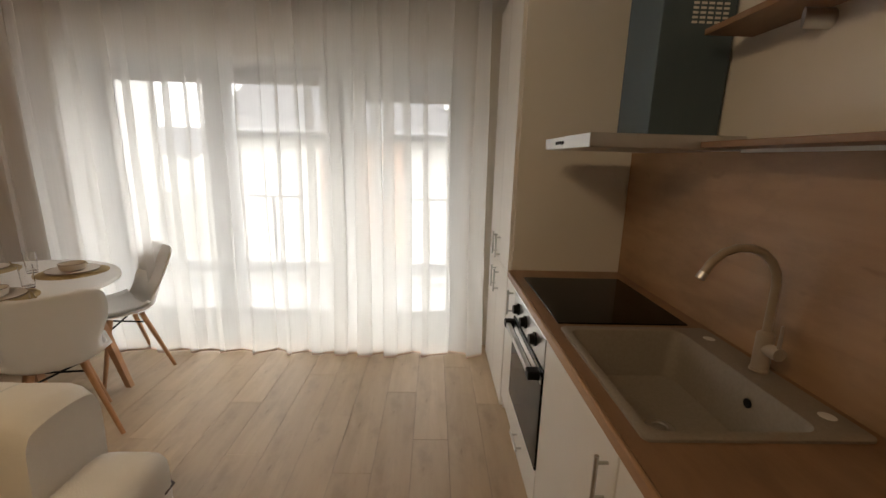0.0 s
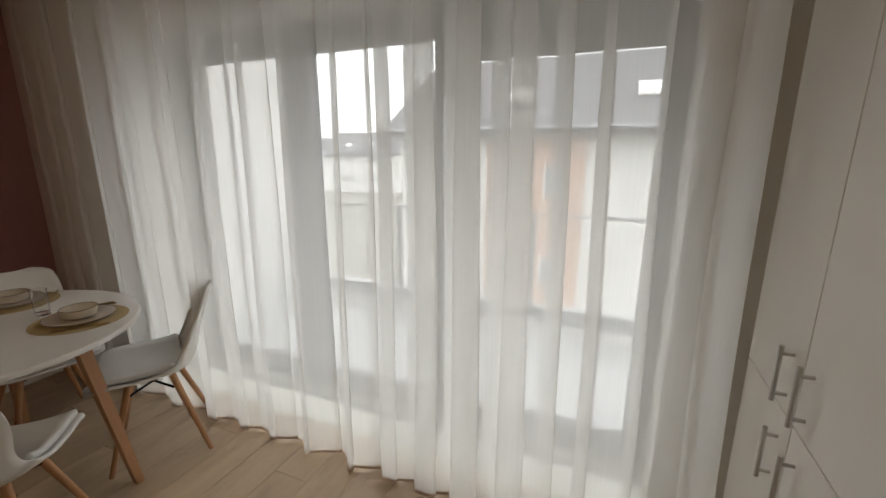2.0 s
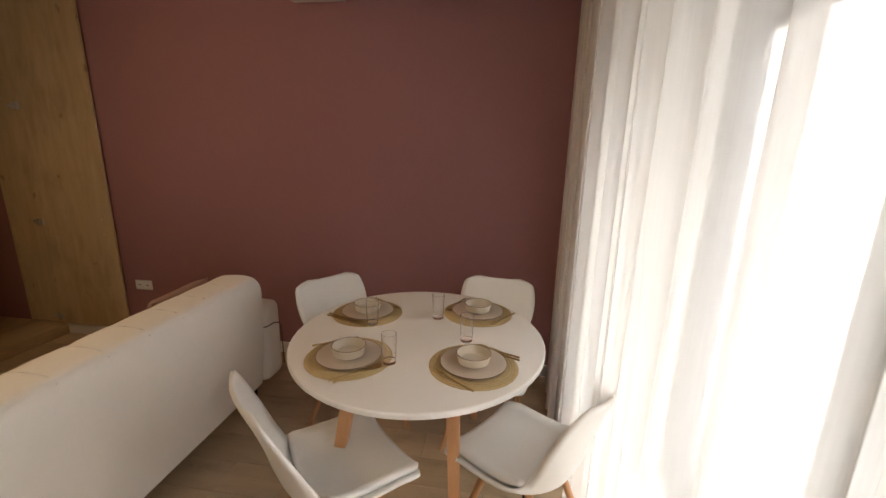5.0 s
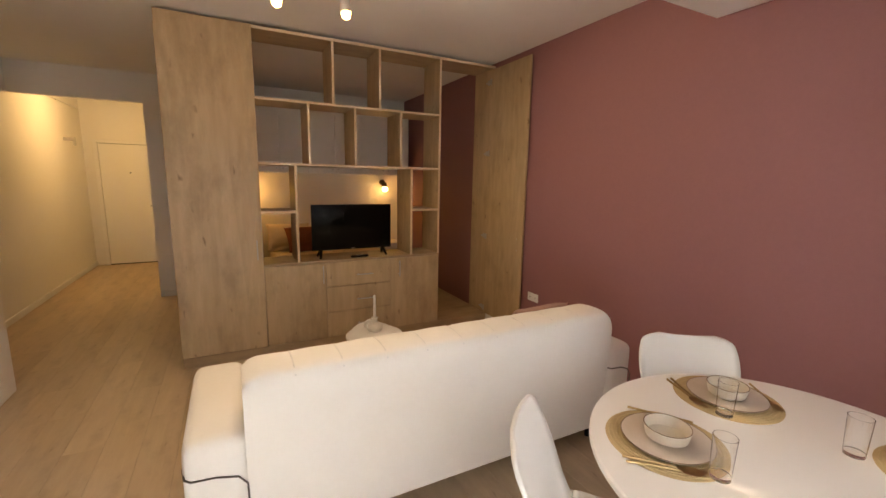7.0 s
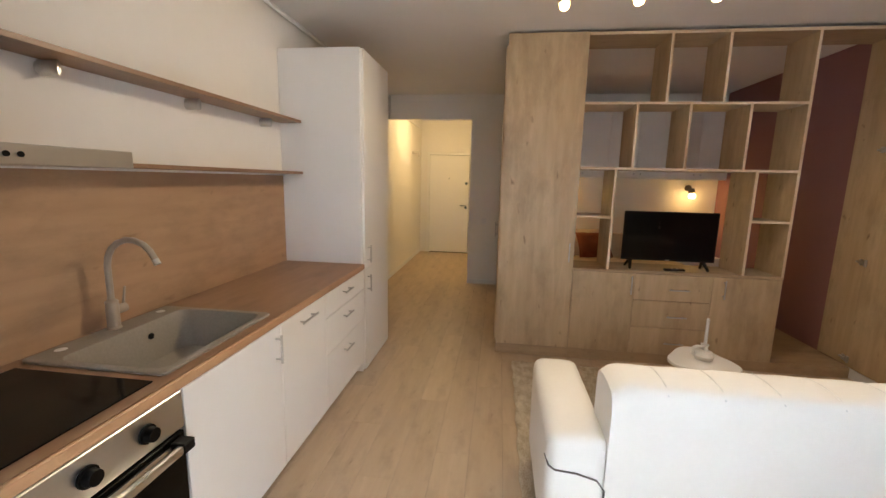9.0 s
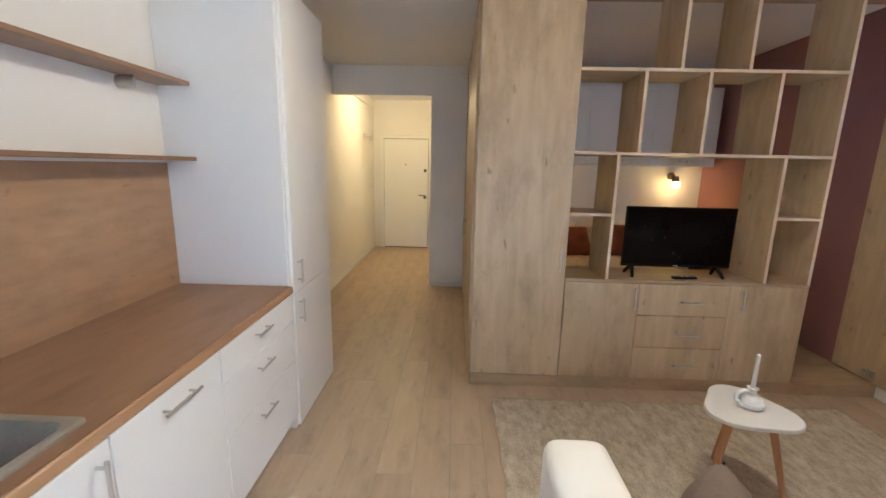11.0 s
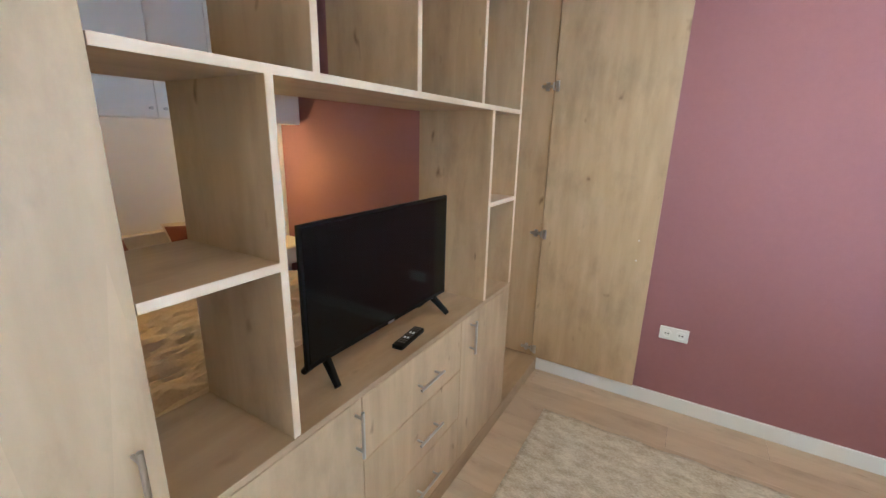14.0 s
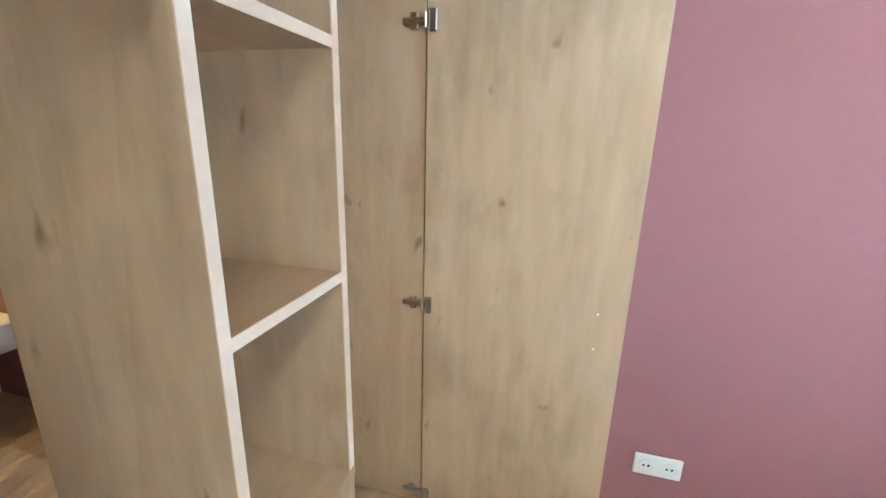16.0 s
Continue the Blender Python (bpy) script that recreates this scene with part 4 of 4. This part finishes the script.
def dining_chair():
    c = thing("dining_chair", "white moulded shell chair with padded seat and beech legs", "chair", 0, 0, 0, 0, "chairs round the table")
    s = Shape().sheet(16, 40, shell).done("shell", CHAIR_WHITE, c, thick=0.013)
    tagged(s, "white moulded plastic shell")
    Shape().sheet(12, 14, lambda u, v: shell(u, 0.02 + 0.42 * v, 0.90, 0.018)).done("seat_pad", PAD_WHITE, c, thick=0.022)
    for sx in (-1, 1):
        for y0, y1 in ((0.10, 0.21), (-0.08, -0.21)):
            Shape().tube([(sx * 0.10, y0, 0.415), (sx * 0.205, y1, 0.0)], [0.017, 0.011], 12).done("leg", BEECH, c)
    Shape().tube([(-0.12, 0.10, 0.36), (0.12, -0.08, 0.36)], 0.006).tube([(-0.12, -0.08, 0.355), (0.12, 0.10, 0.355)], 0.006).done("brace", BLACK, c)
    return c


SEATS = ((-1.55, 2.60, 143), (-2.245, 2.42, -98), (-2.17, 1.68, -37), (-1.37, 1.88, 45))
first = dining_chair()
first.matrix_basis = pose(SEATS[0][0], SEATS[0][1], 0, 0, 0, SEATS[0][2])
for x, y, a in SEATS[1:]:
    copy_thing(first, pose(x, y, 0, 0, 0, a))

SETTINGS = ((-1.635, 2.372, 150), (-2.185, 2.355, -120), (-2.08, 1.785, -30), (-1.61, 1.86, 40))
GLASSES = ((-2.07, 2.16), (-1.84, 2.325), (-1.94, 1.855), (-1.59, 2.036))
TOPZ = 0.7725


def placemat():
    m = thing("placemat", "round woven straw placemat on the table", "placemat", 0, 0, 0, 0, "placemats")
    s = Shape()
    s.lathe([(0.001, 0.004), (0.175, 0.004), (0.18, 0.002), (0.18, 0.0), (0.001, 0.0)], 0, 0, 40)
    s.done("disc", STRAW, m)
    b = Shape()
    for r in [0.012 * k for k in range(2, 15)]:
        b.tube([(r * math.cos(6.28318 * k / 32), r * math.sin(6.28318 * k / 32), 0.004) for k in range(33)], 0.0022, 5)
    tagged(b.done("braid", STRAW, m), kind="stuff")
    return m


def plate():
    p = thing("plate", "flat taupe stoneware plate with a brown rim", "plate", 0, 0, 0, 0, "plates")
    Shape().lathe([(0.001, 0.0), (0.08, 0.0), (0.13, 0.008), (0.134, 0.013), (0.131, 0.014), (0.08, 0.006), (0.001, 0.005)], 0, 0, 40).done("dish", PLATE_MAT, p)
    Shape().tube([(0.1335 * math.cos(6.28318 * k / 48), 0.1335 * math.sin(6.28318 * k / 48), 0.0135) for k in range(49)], 0.0014, 6).done("rim", RIM, p)
    return p


def bowl():
    b = thing("bowl", "small cream stoneware bowl with a brown rim", "bowl", 0, 0, 0, 0, "bowls")
    Shape().lathe([(0.001, 0.0), (0.045, 0.0), (0.062, 0.010), (0.070, 0.045), (0.067, 0.045), (0.058, 0.012), (0.04, 0.006), (0.001, 0.006)], 0, 0, 36).done("dish", CERAMIC, b)
    Shape().tube([(0.0685 * math.cos(6.28318 * k / 40), 0.0685 * math.sin(6.28318 * k / 40), 0.0455) for k in range(41)], 0.0015, 6).done("rim", RIM, b)
    return b


def tumbler():
    g = thing("tumbler", "clear straight drinking glass", "glass", 0, 0, 0, 0, "drinking glasses")
    o = Shape().lathe([(0.001, 0.0), (0.027, 0.0), (0.031, 0.125), (0.0295, 0.125), (0.026, 0.012), (0.001, 0.012)], 0, 0, 28).done("wall", CLEAR, g)
    o.visible_shadow = False
    return g


def cutlery(kind):
    c = thing(kind, "slim brass-coloured %s on the placemat" % kind, kind, 0, 0, 0, 0, "cutlery")
    s = Shape()
    s.tube([(0, -0.10, 0.003), (0, 0.0, 0.004), (0, 0.045, 0.003)], [0.0042, 0.0032, 0.0028], 8)
    if kind == "spoon":
        s.rings([[(r * math.cos(6.28318 * k / 14), 0.072 + 1.6 * r * math.sin(6.28318 * k / 14), z) for k in range(14)] for r, z in ((0.004, 0.001), (0.014, 0.002), (0.019, 0.0065), (0.017, 0.0066), (0.004, 0.003))])
    elif kind == "fork":
        s.box(-0.011, 0.011, 0.045, 0.065, 0.002, 0.0045, 0.001)
        for k in range(4):
            s.box(-0.011 + 0.0062 * k, -0.0077 + 0.0062 * k, 0.065, 0.105, 0.002, 0.0045, 0.0005)
    else:
        s.box(-0.009, 0.007, 0.045, 0.125, 0.0015, 0.0035, 0.001)
    s.done("metal", BRASS, c)
    return c


proto = {}
for x, y, a in SETTINGS:
    m = pose(x, y, TOPZ, 0, 0, a)
    for key, make, off in (("placemat", placemat, (0, 0, 0, 0)), ("plate", plate, (0, 0, 0.0065, 0)), ("bowl", bowl, (0, 0, 0.0125, 0)), ("spoon", lambda: cutlery("spoon"), (0.152, -0.02, 0.006, 8)), ("knife", lambda: cutlery("knife"), (0.138, -0.03, 0.006, 4)), ("fork", lambda: cutlery("fork"), (-0.150, -0.01, 0.006, -6))):
        mm = m @ pose(off[0], off[1], off[2], 0, 0, off[3])
        if key not in proto:
            proto[key] = make()
            proto[key].matrix_basis = mm
        else:
            copy_thing(proto[key], mm)
first_glass = tumbler()
first_glass.matrix_basis = pose(*GLASSES[0], TOPZ + 0.0065)
for gx, gy in GLASSES[1:]:
    copy_thing(first_glass, pose(gx, gy, TOPZ + 0.0065))

# ---- sofa and rug ----
rug = thing("rug", "flat woven cream wool rug with dark flecks", "rug", 0, 0, 0.0)
rs = Shape().sheet(90, 70, lambda u, v: (-2.52 + 2.37 * u + 0.006 * math.sin(40 * v), -1.0 + 1.75 * v, 0.010 + 0.0025 * noise.noise((u * 70, v * 40, 0))))
rs.done("pile", RUG, rug, thick=0.008)
sofa = thing("sofa", "cream upholstered sofa with tufted back and dark piping", "sofa", 0, 0, 0)


def puff(x0, x1, y0, y1, z0, z1, r, name, parent=sofa):
    return Shape().box(x0, x1, y0, y1, z0, z1, r, 4).done(name, SOFA_WHITE, parent)


bk = Shape()


prof = [(0.96, 0.10), (0.985, 0.30), (1.005, 0.55), (1.012, 0.75), (1.0, 0.822), (0.965, 0.848), (0.88, 0.855), (0.80, 0.846), (0.772, 0.82), (0.762, 0.74), (0.76, 0.45), (0.78, 0.12)]
prof = [tuple(lerp_curve(prof, k / 44)) for k in range(45)]
rows = []
for k in range(65):
    x = -2.36 + 1.945 * k / 64
    dip = 0.006 * (1 - abs(math.sin(math.pi * k / 6.4)) ** 0.35)
    end = 1 - 0.035 * (max(0, abs(k - 32) - 30) / 2) ** 2
    rows.append([(x, 0.88 + (y - 0.88) * end, (z - (dip if z > 0.75 else 0)) * (1 if z < 0.2 else end)) for y, z in prof])
bk.rings(rows).done("back", SOFA_WHITE, sofa)
seam = Shape()
for k in range(1, 10):
    x = -2.31 + 1.895 * k / 10
    seam.tube([(x, 0.772, 0.82), (x, 0.80, 0.844), (x, 0.88, 0.853), (x, 0.965, 0.846), (x, 1.0, 0.82)], 0.0035, 6)
seam.done("seams", PAD_WHITE, sofa)
puff(-2.31, -0.44, 0.42, 0.765, 0.14, 0.44, 0.05, "seat")
for x0, x1, yf in ((-0.435, -0.20, 0.24), (-2.58, -2.365, 0.56)):
    puff(x0, x1, yf, 1.00, 0.09, 0.62, 0.07, "arm")
    pp = Shape().tube([(x1 + 0.001, 0.93, 0.50), (x1 - 0.008, 0.985, 0.49), (x1 - 0.03, 1.001, 0.485), (x1 - 0.11, 1.003, 0.48), (x0 + 0.05, 1.003, 0.46), (x0 + 0.02, 1.002, 0.42), (x0 + 0.015, 1.002, 0.14)], 0.0038, 8)
    tagged(pp.done("piping", PIPING, sofa), "dark brown piping")
for x in (-2.35, -0.53):
    for y in (0.5, 0.9):
        Shape().tube([(x, y, 0.16), (x, y, 0.0)], [0.025, 0.018], 12).done("foot", BLACK, sofa)

TAUPE = material("taupe_velvet", (0.20, 0.15, 0.12), 0.85, 0, (0.14, 0.10, 0.08), 12, 0.5, (1, 1, 1), 0.3, 120)
BLUSH = material("blush_velvet", (0.42, 0.27, 0.23), 0.85, 0, (0.34, 0.21, 0.18), 12, 0.5, (1, 1, 1), 0.3, 120)
pillow("brown velvet cushion on the sofa seat", TAUPE, -0.60, 0.58, 0.44, 0.30, 0.27, -0.45, 84)
pillow("blush velvet cushion on the sofa seat", BLUSH, -2.10, 0.55, 0.44, 0.46, 0.40, -0.35, 4)

ct = thing("coffee_table", "small white rounded-triangle coffee table on wooden legs", "coffee table", -1.31, -0.245, 0.012)
N = 60


def tri(r, z):
    out = []
    for k in range(N):
        a = 6.28318 * k / N
        rr = r * (1 + 0.13 * math.cos(3 * (a - 2.5)))
        out.append((rr * math.cos(a), rr * math.sin(a), z))
    return out


Shape().rings([tri(0.187, 0.425), tri(0.195, 0.43), tri(0.195, 0.446), tri(0.19, 0.45)]).done("top", TABLE_WHITE, ct)
for k in range(3):
    a = 2.5 + 2.0944 * k
    Shape().tube([(0.10 * math.cos(a), 0.10 * math.sin(a), 0.4255), (0.205 * math.cos(a), 0.205 * math.sin(a), 0.0)], [0.019, 0.012], 12).done("leg", BEECH, ct)
ch = thing("candle_holder", "white ceramic knot candle holder with a slim candle", "candle holder", -1.325, -0.25, 0.4625)
Shape().lathe([(0.02, 0.0), (0.05, 0.004), (0.058, 0.03), (0.045, 0.055), (0.02, 0.065), (0.018, 0.09), (0.026, 0.10), (0.012, 0.10)]).done("body", WAX, ch)
Shape().tube([(0.04 * math.cos(a) + 0.035, 0.0, 0.055 + 0.03 * math.sin(a)) for a in [0.5236 * k for k in range(13)]], 0.011, 8).done("loop", WAX, ch)
Shape().tube([(0, 0, 0.09), (0.0, 0, 0.27), (0, 0, 0.275)], [0.0105, 0.009, 0.003], 12).done("candle", WAX, ch)

# ---- floor planks ----
floor = structure(one_box("floor", PIPING, RED_X, KIT_X, HALL_END, 3.05, -0.05, -0.004), "oak laminate plank floor", "floor")
PW, PL = 0.193, 1.285
cache = {}


def plank(w, ln):
    key = (round(w, 3), round(ln, 3))
    if key not in cache:
        s = Shape().box(0.0006, w - 0.0006, 0.0006, ln - 0.0006, -0.0035, 0.0, 0.0009)
        bmesh.ops.recalc_face_normals(s.bm, faces=s.bm.faces)
        me = bpy.data.meshes.new("plank")
        s.bm.to_mesh(me)
        s.bm.free()
        me.materials.append(PLANK)
        cache[key] = me
    return cache[key]


i, x = 0, RED_X
while x < KIT_X - 0.01:
    w = min(PW, KIT_X - x)
    y = (HALL_END if x > 0.2 else SOUTH_Y + 0.08) - (i * 0.47) % PL
    lo = HALL_END if x > 0.2 else SOUTH_Y + 0.08
    while y < 3.05:
        y0, y1 = max(y, lo), min(y + PL, 3.05)
        if y1 - y0 > 0.02 and not (x + w < -0.65 and y1 < -1.3):
            p = new("plank", plank(w, y1 - y0))
            p.parent = floor
            p.location = (x, y0, 0)
        y += PL
    x += PW
    i += 1
